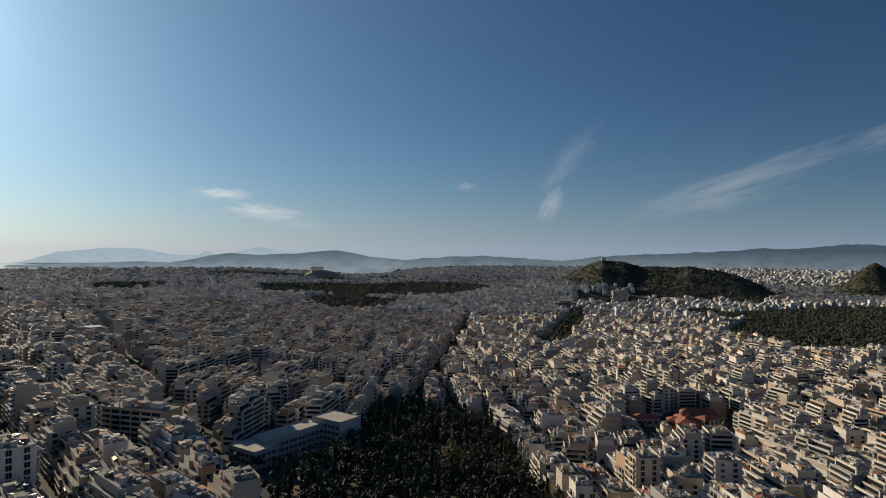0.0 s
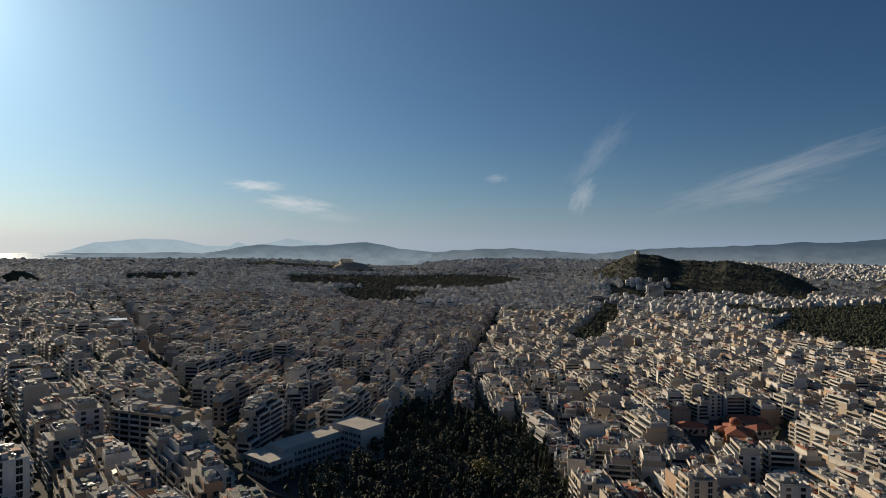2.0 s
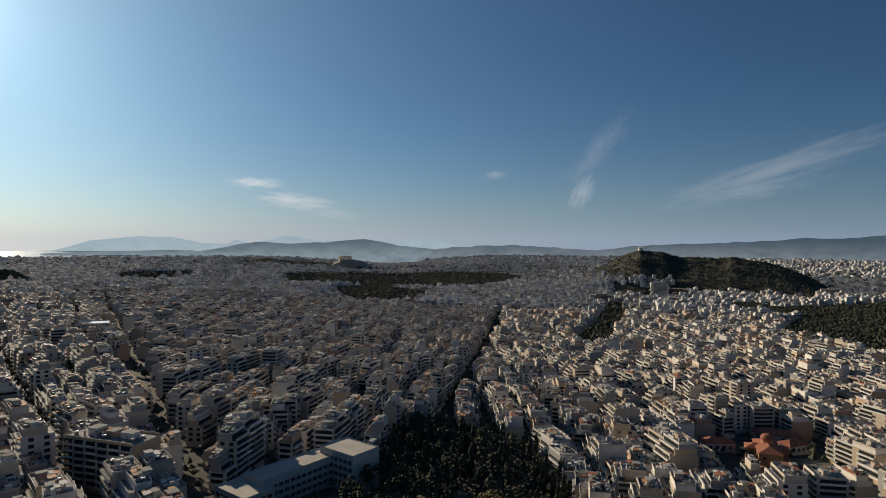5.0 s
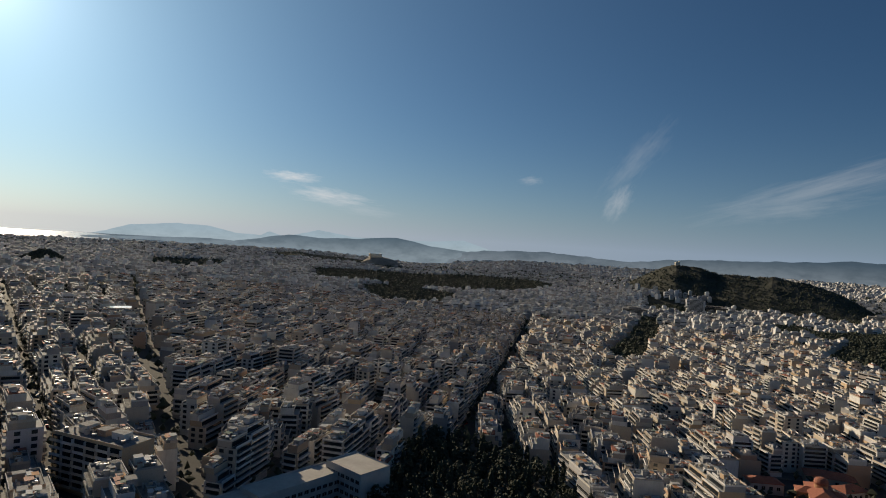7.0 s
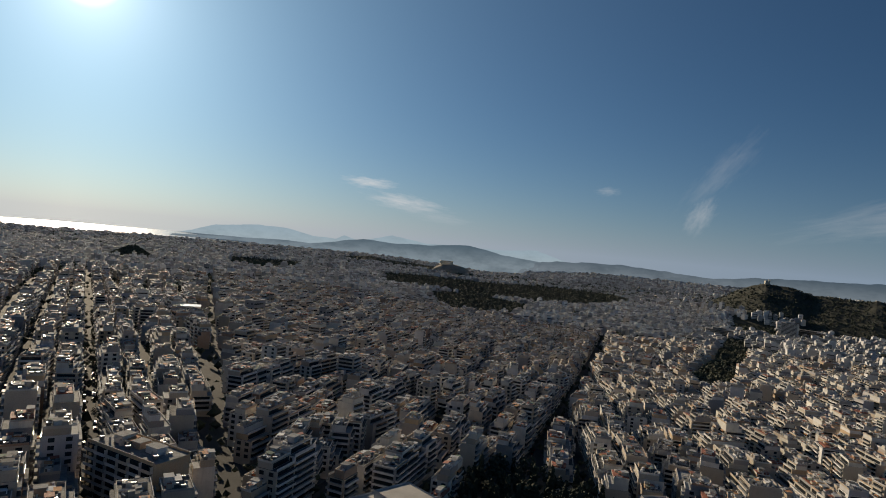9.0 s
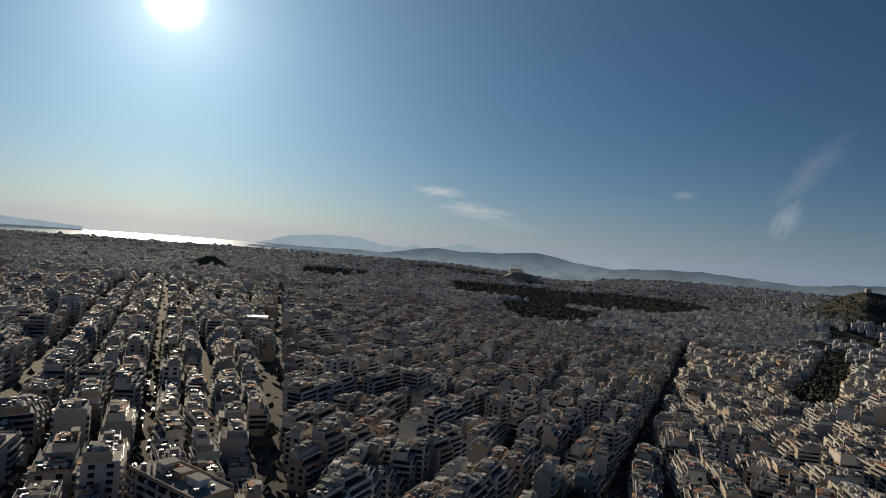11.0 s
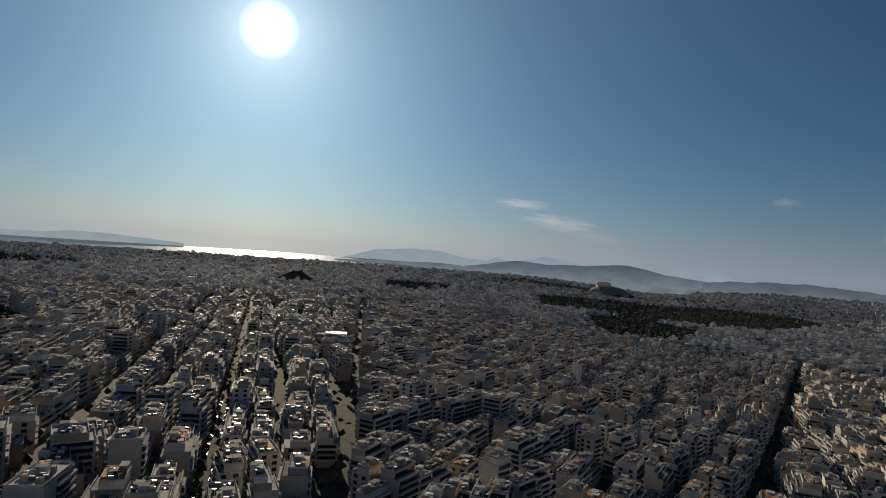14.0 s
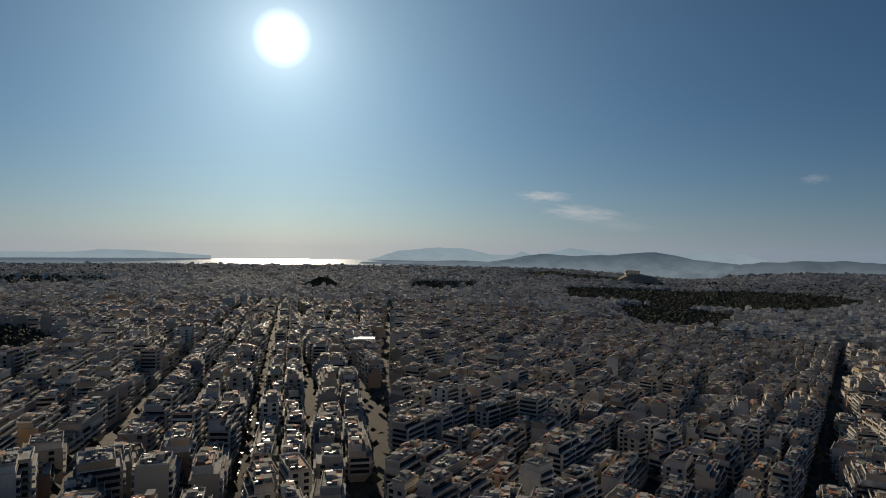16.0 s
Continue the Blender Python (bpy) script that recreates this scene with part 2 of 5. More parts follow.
def box_arrays(boxes):
    """Corner and face arrays of boxes (cx, cy, z0, z1, half x, half y, turn, lift of the +y edge of the top, side material, top material)."""
    b = np.asarray(boxes, dtype=np.float64).reshape(-1, 10)
    count = len(b)
    sx, sy = np.array([-1, 1, 1, -1]), np.array([-1, -1, 1, 1])
    lx, ly = b[:, 4:5] * sx, b[:, 5:6] * sy
    c, s = np.cos(b[:, 6:7]), np.sin(b[:, 6:7])
    x, y = b[:, 0:1] + lx * c - ly * s, b[:, 1:2] + lx * s + ly * c
    v = np.empty((count, 8, 3))
    v[:, :4, 0] = v[:, 4:, 0] = x
    v[:, :4, 1] = v[:, 4:, 1] = y
    lift = b[:, 7:8] * (sy > 0)
    v[:, :4, 2] = b[:, 2:3] + lift
    v[:, 4:, 2] = b[:, 3:4] + lift
    quad = np.array([[0, 1, 5, 4], [1, 2, 6, 5], [2, 3, 7, 6], [3, 0, 4, 7], [4, 5, 6, 7]])
    f = quad[None] + (np.arange(count) * 8)[:, None, None]
    mats = np.repeat(b[:, 8:9], 5, axis=1)
    mats[:, 4] = b[:, 9]
    return v.reshape(-1, 3), f.reshape(-1, 4), mats.reshape(-1).astype(np.int32)


def mesh_from(name, v, f, materials, index=None):
    """A mesh from arrays of corners and of faces with one number of sides."""
    me = bpy.data.meshes.new(name)
    sides = f.shape[1]
    me.vertices.add(len(v))
    me.vertices.foreach_set("co", np.ascontiguousarray(v, dtype=np.float32).ravel())
    me.loops.add(f.size)
    me.loops.foreach_set("vertex_index", np.ascontiguousarray(f, dtype=np.int32).ravel())
    me.polygons.add(len(f))
    me.polygons.foreach_set("loop_start", np.arange(0, f.size, sides, dtype=np.int32))
    me.polygons.foreach_set("loop_total", np.full(len(f), sides, dtype=np.int32))
    for m in materials:
        me.materials.append(m)
    if index is not None:
        me.polygons.foreach_set("material_index", index)
    me.polygons.foreach_set("use_smooth", np.zeros(len(f), dtype=bool))
    me.update(calc_edges=True)
    return me


def boxes_mesh(name, boxes, materials):
    v, f, k = box_arrays(boxes)
    return mesh_from(name, v, f, materials, k)


def child(name, data, parent, place=None, label=""):
    ob = new(name, data)
    ob.parent = parent
    if place is not None:
        ob.matrix_local = place
    if label:
        tagged(ob, label)
    return ob


def part(name, bm, mat, parent, label=""):
    me = bpy.data.meshes.new(name)
    bm.to_mesh(me)
    bm.free()
    me.materials.append(mat)
    return child(name, me, parent, None, label)


# ---------------------------------------------------------------- the lie of the land


def ground_z(x, y):
    """Gentle slope that falls towards the right and the far plain, which rises again to the foot of the mountains."""
    x, y = np.asarray(x, float), np.asarray(y, float)
    t = np.clip((np.hypot(x, y - 78) - 3450) / 1400, 0, 1)
    inland = np.clip((-5 - np.degrees(np.arctan2(-x, y))) / 9, 0, 1)
    return 5 - 28 * np.tanh(x / 340.0) - 62 * (1 - np.exp(-np.maximum(y, -200.0) / 1290.0)) + 56 * inland * t * t * (3 - 2 * t)


EYE_Z = 116.0        # height of the flight


def polar(az, d, base=(0.0, 78.0)):
    return base[0] - d * np.sin(np.radians(az)), base[1] + d * np.cos(np.radians(az))


def make_ground():
    rings = np.concatenate([np.linspace(0, 700, 36), np.geomspace(730, 4300, 50)])
    spokes = 181
    ang = np.radians(np.linspace(-180, 180, spokes))
    d, a = np.meshgrid(rings, ang, indexing="ij")
    x, y = -d * np.sin(a), 78 + d * np.cos(a)
    v = np.stack([x, y, ground_z(x, y)], -1).reshape(-1, 3)
    i, j = np.meshgrid(np.arange(len(rings) - 1), np.arange(spokes - 1), indexing="ij")
    q = (i * spokes + j).ravel()
    f = np.stack([q, q + spokes, q + spokes + 1, q + 1], -1)
    far = (rings[:-1] > 1500).astype(np.int32).repeat(spokes - 1)
    tagged(new("ground", mesh_from("ground", v, f, [ASPHALT, FAR_GROUND], far)), "sloping city ground with dark asphalt streets", "ground", kind="structure")
    # the far plain runs on to the foot of the hills, except where the sea begins
    rings = np.linspace(4296, 4960, 8)
    ang = np.radians(np.linspace(-180, 24, 140))
    d, a = np.meshgrid(rings, ang, indexing="ij")
    x, y = -d * np.sin(a), 78 + d * np.cos(a)
    v = np.stack([x, y, ground_z(x, y) - 0.5], -1).reshape(-1, 3)
    i, j = np.meshgrid(np.arange(7), np.arange(139), indexing="ij")
    q = (i * 140 + j).ravel()
    tagged(new("ground_far_plain", mesh_from("ground_far_plain", v, np.stack([q, q + 140, q + 141, q + 1], -1), [FAR_GROUND])),
           "hazy grey city plain in the distance", "ground", kind="structure")
    # sea beyond the coast, rising to its horizon
    rings = np.linspace(4270, 4950, 12)
    ang = np.radians(np.linspace(10, 110, 120))
    d, a = np.meshgrid(rings, ang, indexing="ij")
    x, y = -d * np.sin(a), 78 + d * np.cos(a)
    z = -45 + (d - 4270) / 680 * 58 * np.clip((np.degrees(a) - 9) / 9, 0, 1)
    i, j = np.meshgrid(np.arange(11), np.arange(119), indexing="ij")
    q = (i * 120 + j).ravel()
    sea = mesh_from("sea", np.stack([x, y, z], -1).reshape(-1, 3), np.stack([q, q + 120, q + 121, q + 1], -1), [SEA])
    sea.polygons.foreach_set("use_smooth", np.ones(len(sea.polygons), dtype=bool))
    tagged(new("water", sea),
           "calm bright sea glittering below the low sun", "sea", kind="structure")


make_ground()


def ridge(name, profile, d, foot, mat, label, rough=0.12, seed=0.0, depth=160.0):
    """A far range of hills: azimuth and elevation of its crest, swept down to its foot."""
    az = np.linspace(profile[0][0], profile[-1][0], 260)
    p = sorted(profile)
    el = np.interp(az, [q[0] for q in p], [q[1] for q in p])
    jag = np.array([noise.fractal(Vector((a * 0.55 + seed, seed, 0)), 0.9, 2.1, 6) for a in az])
    crest = EYE_Z + d * np.tan(np.radians(el + rough * jag))
    rows = []
    for k, (back, share) in enumerate(((-depth, 0.0), (-depth * 0.55, 0.45), (-depth * 0.25, 0.78), (0.0, 1.0), (depth * 0.1, 0.0))):
        x, y = polar(az, d + back)
        fold = np.array([noise.fractal(Vector((a * 1.3 + seed, k * 1.7, 3.0)), 0.9, 2.1, 4) for a in az]) * 0.12 * (0.3 < share < 0.9)
        rows.append(np.stack([x, y, foot + (np.maximum(crest, foot) - foot) * (share + fold)], -1))
    v = np.concatenate(rows)
    i, j = np.meshgrid(np.arange(4), np.arange(259), indexing="ij")
    q = (i * 260 + j).ravel()
    ob = new(name, mesh_from(name, v, np.stack([q, q + 260, q + 261, q + 1], -1), [mat]))
    return tagged(ob, label, "mountain range", kind="structure")


# haze painted into the ranges' own glow, paler at the foot
HAZE_FAR = painted_haze_material("painted_haze_far", (0.40, 0.47, 0.50), (0.32, 0.41, 0.47), -60, 90, 1.0)
HAZE_MID = painted_haze_material("painted_haze_mid", (0.215, 0.265, 0.30), (0.085, 0.125, 0.16), -25, 95, 1.0)
HAZE_NEAR = painted_haze_material("painted_haze_near", (0.18, 0.215, 0.245), (0.06, 0.09, 0.12), -25, 110, 1.0)
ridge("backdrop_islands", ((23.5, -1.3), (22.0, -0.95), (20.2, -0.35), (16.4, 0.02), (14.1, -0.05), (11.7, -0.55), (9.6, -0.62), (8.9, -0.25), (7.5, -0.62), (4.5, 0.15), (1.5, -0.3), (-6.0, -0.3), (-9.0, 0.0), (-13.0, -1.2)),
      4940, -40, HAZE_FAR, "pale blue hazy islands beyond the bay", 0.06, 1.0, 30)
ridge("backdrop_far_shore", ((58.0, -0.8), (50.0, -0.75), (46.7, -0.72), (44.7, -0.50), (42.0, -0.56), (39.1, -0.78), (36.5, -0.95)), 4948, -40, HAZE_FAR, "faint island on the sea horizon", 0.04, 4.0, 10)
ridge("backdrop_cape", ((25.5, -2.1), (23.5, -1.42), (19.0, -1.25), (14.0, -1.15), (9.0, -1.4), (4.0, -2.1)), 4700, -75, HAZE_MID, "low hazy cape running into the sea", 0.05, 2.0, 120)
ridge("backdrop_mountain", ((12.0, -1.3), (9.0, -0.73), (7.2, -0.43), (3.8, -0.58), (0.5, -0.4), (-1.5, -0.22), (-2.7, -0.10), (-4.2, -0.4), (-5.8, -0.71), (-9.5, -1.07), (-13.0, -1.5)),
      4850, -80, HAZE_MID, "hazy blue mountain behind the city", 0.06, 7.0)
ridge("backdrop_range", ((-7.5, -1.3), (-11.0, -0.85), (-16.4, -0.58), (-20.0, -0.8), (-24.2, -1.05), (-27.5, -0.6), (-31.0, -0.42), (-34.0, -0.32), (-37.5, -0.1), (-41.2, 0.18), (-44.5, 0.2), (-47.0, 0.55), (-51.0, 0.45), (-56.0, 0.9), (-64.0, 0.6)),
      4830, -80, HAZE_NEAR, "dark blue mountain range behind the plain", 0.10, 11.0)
# ---------------------------------------------------------------- town plan
rng = np.random.RandomState(7)
A_U, A_V = (-0.5, 0.866), (0.866, 0.5)            # avenue quarter: along the street, across it
C_U, C_V = (0.139, 0.990), (0.990, -0.139)        # sunny quarter east of the park
B_U, B_V = (0.309, 0.951), (0.951, -0.309)        # quarter round the park
PARK = ((-44, 150), (-40, 280), (-18, 300), (6, 360), (24, 428), (55, 452), (90, 430), (104, 390), (101, 332), (91, 260), (88, 150))
SCHOOL = ((-80, 318), (-48, 288), (-12, 300), (14, 342), (-6, 372), (-30, 364))
WOOD = ((776, 1003), (1060, 1279), (1101, 1419), (1560, 1500), (1885, 1430), (1560, 910), (884, 702), (728, 728), (749, 896))
BLOCK = ((-140.1, 336.3), (-129.8, 355.7), (-90.9, 335.1), (-101.2, 315.7))
CHURCH = ((212, 340), (262, 326), (330, 420), (296, 452), (222, 408))
GROVE = ((-20, 1870), (113, 2120), (290, 1977), (221, 1625), (119, 1520), (0, 1519))
GROVE_2 = ((-229, 2398), (-48, 2732), (565, 3298), (892, 3148), (875, 2800), (557, 2283), (190, 2100), (-3, 2050), (-139, 1900))
GROVE_3 = ((-755, 2318), (-536, 2436), (-456, 2063), (-512, 1862), (-631, 1934))
GROVE_4 = ((728, 1600), (775, 1597), (599, 1257), (423, 951), (340, 849), (362, 949), (489, 1155))
GROVE_5 = ((-783, 763), (-695, 737), (-557, 667), (-512, 584), (-509, 551), (-800, 700))
BELT = ((1003, 2143), (1074, 2000), (929, 1735), (862, 1825))
WOOD_2 = ((1066, 1552), (1145, 1562), (1085, 1321), (1014, 1252), (941, 1351))
WOOD_3 = ((1775, 2347), (1801, 2079), (1393, 1629), (1399, 1846))
SIDE_AVENUE = ((-122, 436), (-238, 740), (-231, 742), (-115, 438))
HALL = ((-303, 796), (-273, 806), (-278, 823), (-308, 813))
OPEN_LAND = [PARK, SCHOOL, WOOD, BLOCK, CHURCH, GROVE, GROVE_2, GROVE_3, GROVE_4, GROVE_5, BELT, WOOD_2, WOOD_3, SIDE_AVENUE, HALL]
HILLS = [polar(-1.2, 3320) + (130,), polar(5.0, 3380) + (210,), polar(50.5, 2350) + (300,), polar(26.4, 1950) + (80,), polar(-49.5, 2900) + (120,)]


def within(poly, x, y):
    x, y = np.asarray(x, float), np.asarray(y, float)
    ins = np.zeros(x.shape, bool)
    for (x0, y0), (x1, y1) in zip(poly, poly[1:] + poly[:1]):
        cross = ((y0 > y) != (y1 > y)) & (x < (x1 - x0) * (y - y0) / (y1 - y0 + 1e-9) + x0)
        ins ^= cross
    return ins


# crest of the city hill: azimuth and elevation
HILL_CREST = ((-22.6, -4.3), (-24.0, -2.9), (-24.7, -2.53), (-25.9, -1.88), (-27.1, -1.33), (-27.9, -0.96), (-28.2, -0.88), (-28.6, -1.0), (-29.1, -1.05), (-30.2, -1.14), (-30.8, -1.43), (-31.5, -1.62),
              (-32.9, -1.54), (-34.4, -1.6), (-35.2, -1.56), (-35.7, -1.46), (-36.1, -1.5), (-37.0, -1.65), (-38.5, -1.88), (-40.0, -2.32), (-41.6, -2.95), (-43.5, -4.3))
RIDGE_CREST = ((11.0, -3.2), (9.05, -2.3), (7.6, -2.04), (6.4, -1.95), (5.1, -2.13), (3.8, -2.26), (2.0, -2.34), (0.7, -2.38), (-1.5, -2.55), (-3.3, -2.85), (-5.0, -3.2))


def crest_height(crest, d, front, back, x, y):
    """Height of a long hill over a place, and its share of the crest's height there."""
    far, az = np.hypot(x, y - 78.0), np.degrees(np.arctan2(-x, y - 78.0))
    p = sorted(crest)
    el = np.interp(az, [q[0] for q in p], [q[1] for q in p], left=-9, right=-9)
    base = ground_z(x, y)
    top = np.maximum(EYE_Z + d * np.tan(np.radians(el)), base)
    s = np.clip(1 - np.where(far < d, (d - far) / front, (far - d) / back), 0, 1) ** 0.9
    return base + (top - base) * s, s * (top - base)


def free_land(x, y):
    """True where houses may stand."""
    ok = np.ones(np.shape(x), bool)
    for poly in OPEN_LAND:
        ok &= ~within(poly, x, y)
    over, rise = crest_height(HILL_CREST, 2560, 360, 300, np.asarray(x, float), np.asarray(y, float))
    slope_town = (np.degrees(np.arctan2(-np.asarray(x), np.asarray(y) - 78)) > -31.2) & (np.hypot(x, np.asarray(y) - 78) < 2560)
    ok &= rise < np.where(slope_town, 46, 4)
    for hx, hy, r in HILLS:
        ok &= np.hypot(np.asarray(x) - hx, np.asarray(y) - hy) > r
    return ok


CELL, GX, GY = 2.0, 1500, 0
_gx, _gy = np.meshgrid(np.arange(-GX, GX, CELL), np.arange(GY, 1800, CELL), indexing="ij")
FREE = free_land(_gx + CELL / 2, _gy + CELL / 2)


def is_free(x, y):
    i, j = int((x + GX) // CELL), int((y - GY) // CELL)
    return not (0 <= i < FREE.shape[0] and 0 <= j < FREE.shape[1]) or bool(FREE[i, j])


def side_of_seam(x, y):
    """Negative on the avenue's side of the street that parts the two quarters."""
    return (x + 126) * 0.934 + (y - 455) * 0.358


def lots(u_dir, v_dir, v_lines, fixed, u_range, keep, block=66.0, cross=8.0):
    """House lots along both sides of winding streets: x, y, half width, half depth, turn, and the block's corners."""
    out, blocks = [], []
    for v0, v1 in zip(v_lines[:-1], v_lines[1:]):
        u = u_range[0] + rng.uniform(0, 40)
        while u < u_range[1]:
            length = block * rng.uniform(0.6, 1.35)
            away = min(abs((v0 + v1) / 2 - f) for f in fixed)
            bend = 16 * math.sin((u + length / 2) / 85.0) * math.tanh(max(away - 30, 0) / 60)
            lo, hi = v0 + bend + (4.6 if v0 in fixed else 3.0), v1 + bend - (4.6 if v1 in fixed else 3.0)
            cu, cv = u + length / 2, (lo + hi) / 2
            bx, by = cu * u_dir[0] + cv * v_dir[0], cu * u_dir[1] + cv * v_dir[1]
            if in_view(bx, by) and math.hypot(bx, by) < 1450:
                kept, lean = 0, rng.normal(0, 0.12)
                inner, outer = lo + 1.1, hi - 1.1
                for row in (0, 1):
                    p = u + 0.8
                    while p < u + length - 9:
                        w = min(rng.uniform(10.5, 19.0), u + length - 0.8 - p)
                        if u + length - 0.8 - (p + w) < 9:
                            w = u + length - 0.8 - p
                        depth = min((outer - inner) / 2 - rng.uniform(1.0, 3.6), rng.uniform(13.0, 17.5))
                        face = v_dir if row else (-v_dir[0], -v_dir[1])
                        for share in (1.0, 0.8, 0.62):
                            wide, deep = w * share, depth * min(1.0, share + 0.15)
                            c = inner + deep / 2 if row == 0 else outer - deep / 2
                            for at in (p + wide / 2, p + w - wide / 2):
                                x, y = at * u_dir[0] + c * v_dir[0], at * u_dir[1] + c * v_dir[1]
                                q = [(x + a * wide / 2 * u_dir[0] + b * deep / 2 * v_dir[0], y + a * wide / 2 * u_dir[1] + b * deep / 2 * v_dir[1]) for a in (-0.9, 0.9) for b in (-0.9, 0.9)]
                                if all(keep(*k) and is_free(*k) for k in q):
                                    break
                            else:
                                continue
                            out.append((x, y, wide / 2 - 0.05, deep / 2, math.atan2(face[1], face[0]) + math.pi / 2 + lean))
                            kept += 1
                            break
                        p += w
                if kept > 2 and all(keep(uu * u_dir[0] + vv * v_dir[0], uu * u_dir[1] + vv * v_dir[1]) for uu in (u, u + length) for vv in (lo, hi)):
                    blocks.append([(uu * u_dir[0] + vv * v_dir[0], uu * u_dir[1] + vv * v_dir[1]) for uu, vv in ((u, lo), (u + length, lo), (u + length, hi), (u, hi))])
            u += length + cross
    return out, blocks


def lines(fixed, step, lo, hi):
    up, down = [fixed[-1]], [fixed[0]]
    while up[-1] < hi:
        up.append(up[-1] + step * rng.uniform(0.88, 1.16))
    while down[-1] > lo:
        down.append(down[-1] - step * rng.uniform(0.88, 1.16))
    return down[:0:-1] + list(fixed) + up[1:]


def in_view(x, y):
    """The wedge of land that the flight looks over."""
    a = math.degrees(math.atan2(-x, y + 40))
    return -58 < a < 66 and y > 40


def quarter(x, y):
    """Which street grid a place belongs to."""
    seam, v = side_of_seam(x, y), x * B_V[0] + y * B_V[1]
    if seam < -3.5:
        return "a"
    return ("b" if v < -90.5 else "c" if v > -82 else "") if seam > 3.5 else ""


FIX_A, FIX_B, FIX_C = (-48.0, 12.0, 53.0, 88.0), (-121.0, -86.5), (75.0,)
lots_a, blocks_a = lots(A_U, A_V, lines(FIX_A, 41, -1500, 1500), FIX_A[1:3], (130, 1600), lambda x, y: quarter(x, y) == "a")
lots_b, blocks_b = lots(B_U, B_V, lines(FIX_B, 38, -1500, -60), FIX_B[1:], (80, 1600), lambda x, y: quarter(x, y) == "b")
lots_c, blocks_c = lots(C_U, C_V, lines(FIX_C, 40, -600, 1500), FIX_C, (80, 1600), lambda x, y: quarter(x, y) == "c", 54.0)
LOTS = np.array(lots_a + lots_b + lots_c)
LOTS = LOTS[free_land(LOTS[:, 0], LOTS[:, 1])]
RANGE = np.hypot(LOTS[:, 0], LOTS[:, 1] - 78)
ORDER = np.argsort(RANGE)
LOTS, RANGE = LOTS[ORDER], RANGE[ORDER]
NEAR = 150

# ---------------------------------------------------------------- apartment houses
# materials of a house mesh: wall, trim, roof, glass, tile, awning, panel, tank, metal, shutter, green awning
HOUSE = [WALL, TRIM, ROOF, GLASS, TILE, AWNING, PANEL, TANK, METAL, SHUTTER, AWNING_G]
HOUSE_FAR = [WALL_FAR, TRIM_FAR, ROOF_FAR, GLASS, TILE, AWNING, PANEL, TANK, METAL, SHUTTER, AWNING_G]
HOUSE_MID = [WALL_MID] + HOUSE_FAR[1:]
FLOOR = 3.0


def house_plan(hw, hd, r):
    """Storeys, set-backs and roof things of one house, in its own axes: the street front looks to -y."""
    floors = int(np.clip(round(r.normal(5.7, 1.0)), 4, 8))
    if r.rand() < 0.2:
        floors = int(r.choice((2, 3, 3, 4, 8, 9)))
    setback = r.choice((0, 1, 1, 2)) if floors > 3 else 0
    return floors, int(setback), r.rand() < (0.5 if floors < 4 else 0.10)


def walls_of(hw, hd, floors, setback, tiled, r):
    """Body of the house: main block, set-back top storeys, parapets."""
    b, main = [], floors - setback
    top = main * FLOOR + 0.6
    b.append((0, 0, -4, top, hw, hd, 0, 0, 0, 2))
    z, back = top, 0.0
    for k in range(setback):
        back += 2.4
        d = hd - back / 2 - 0.4
        b.append((0, back / 2, z + 0.01, z + FLOOR, hw - 0.3, max(d, 2.5), 0, 0, 0, 2))
        z += FLOOR
    # party-wall strips stand a little above the roof
    for s in (-1, 1):
        b.append((s * (hw - 0.12), back / 2, z - 0.2, z + r.uniform(0.5, 1.1), 0.12, max(hd - back / 2 - 0.5, 2.2), 0, 0, 0, 1))
    b.append((0, hd - 0.15, z - 0.2, z + 0.9, hw - 0.3, 0.12, 0, 0, 0, 1))
    b.append((0, back + 0.55 - hd, z - 0.2, z + 0.85, hw - 0.3, 0.12, 0, 0, 0, 1))
    return b, top, z, back


def roof_things(hw, hd, z, back, tiled, r):
    """Stair head, solar water heaters, aerials and tanks on a flat roof."""
    stair, heaters, aerials = [], [], []
    sx, sy = r.uniform(-0.4, 0.4) * hw, back / 2 + r.uniform(-0.1, 0.5) * hd
    sw, sd, sh = r.uniform(1.2, 2.3), r.uniform(1.1, 2.0), r.uniform(2.2, 3.0)
    stair.append((sx, sy, z, z + sh, sw, sd, 0, 0, 0, 2))
    stair.append((sx, sy, z + sh, z + sh + 0.18, sw + 0.25, sd + 0.25, 0, 0, 1, 2))
    if r.rand() < 0.5:
        stair.append((sx + 0.3, sy, z + sh + 0.18, z + sh + 1.3, sw * 0.5, sd * 0.5, 0, 0, 0, 2))
    for k in range(r.randint(4, 11)):
        x, y = r.uniform(-0.85, 0.85) * hw, back / 2 + r.uniform(-0.75, 0.75) * (hd - back / 2 - 0.8)
        if abs(x - sx) < sw + 1 and abs(y - sy) < sd + 1:
            continue
        heaters.append((x, y))
    for k in range(r.randint(1, 3)):
        aerials.append((r.uniform(-0.8, 0.8) * hw, back / 2 + r.uniform(-0.5, 0.6) * hd))
    return stair, heaters, aerials


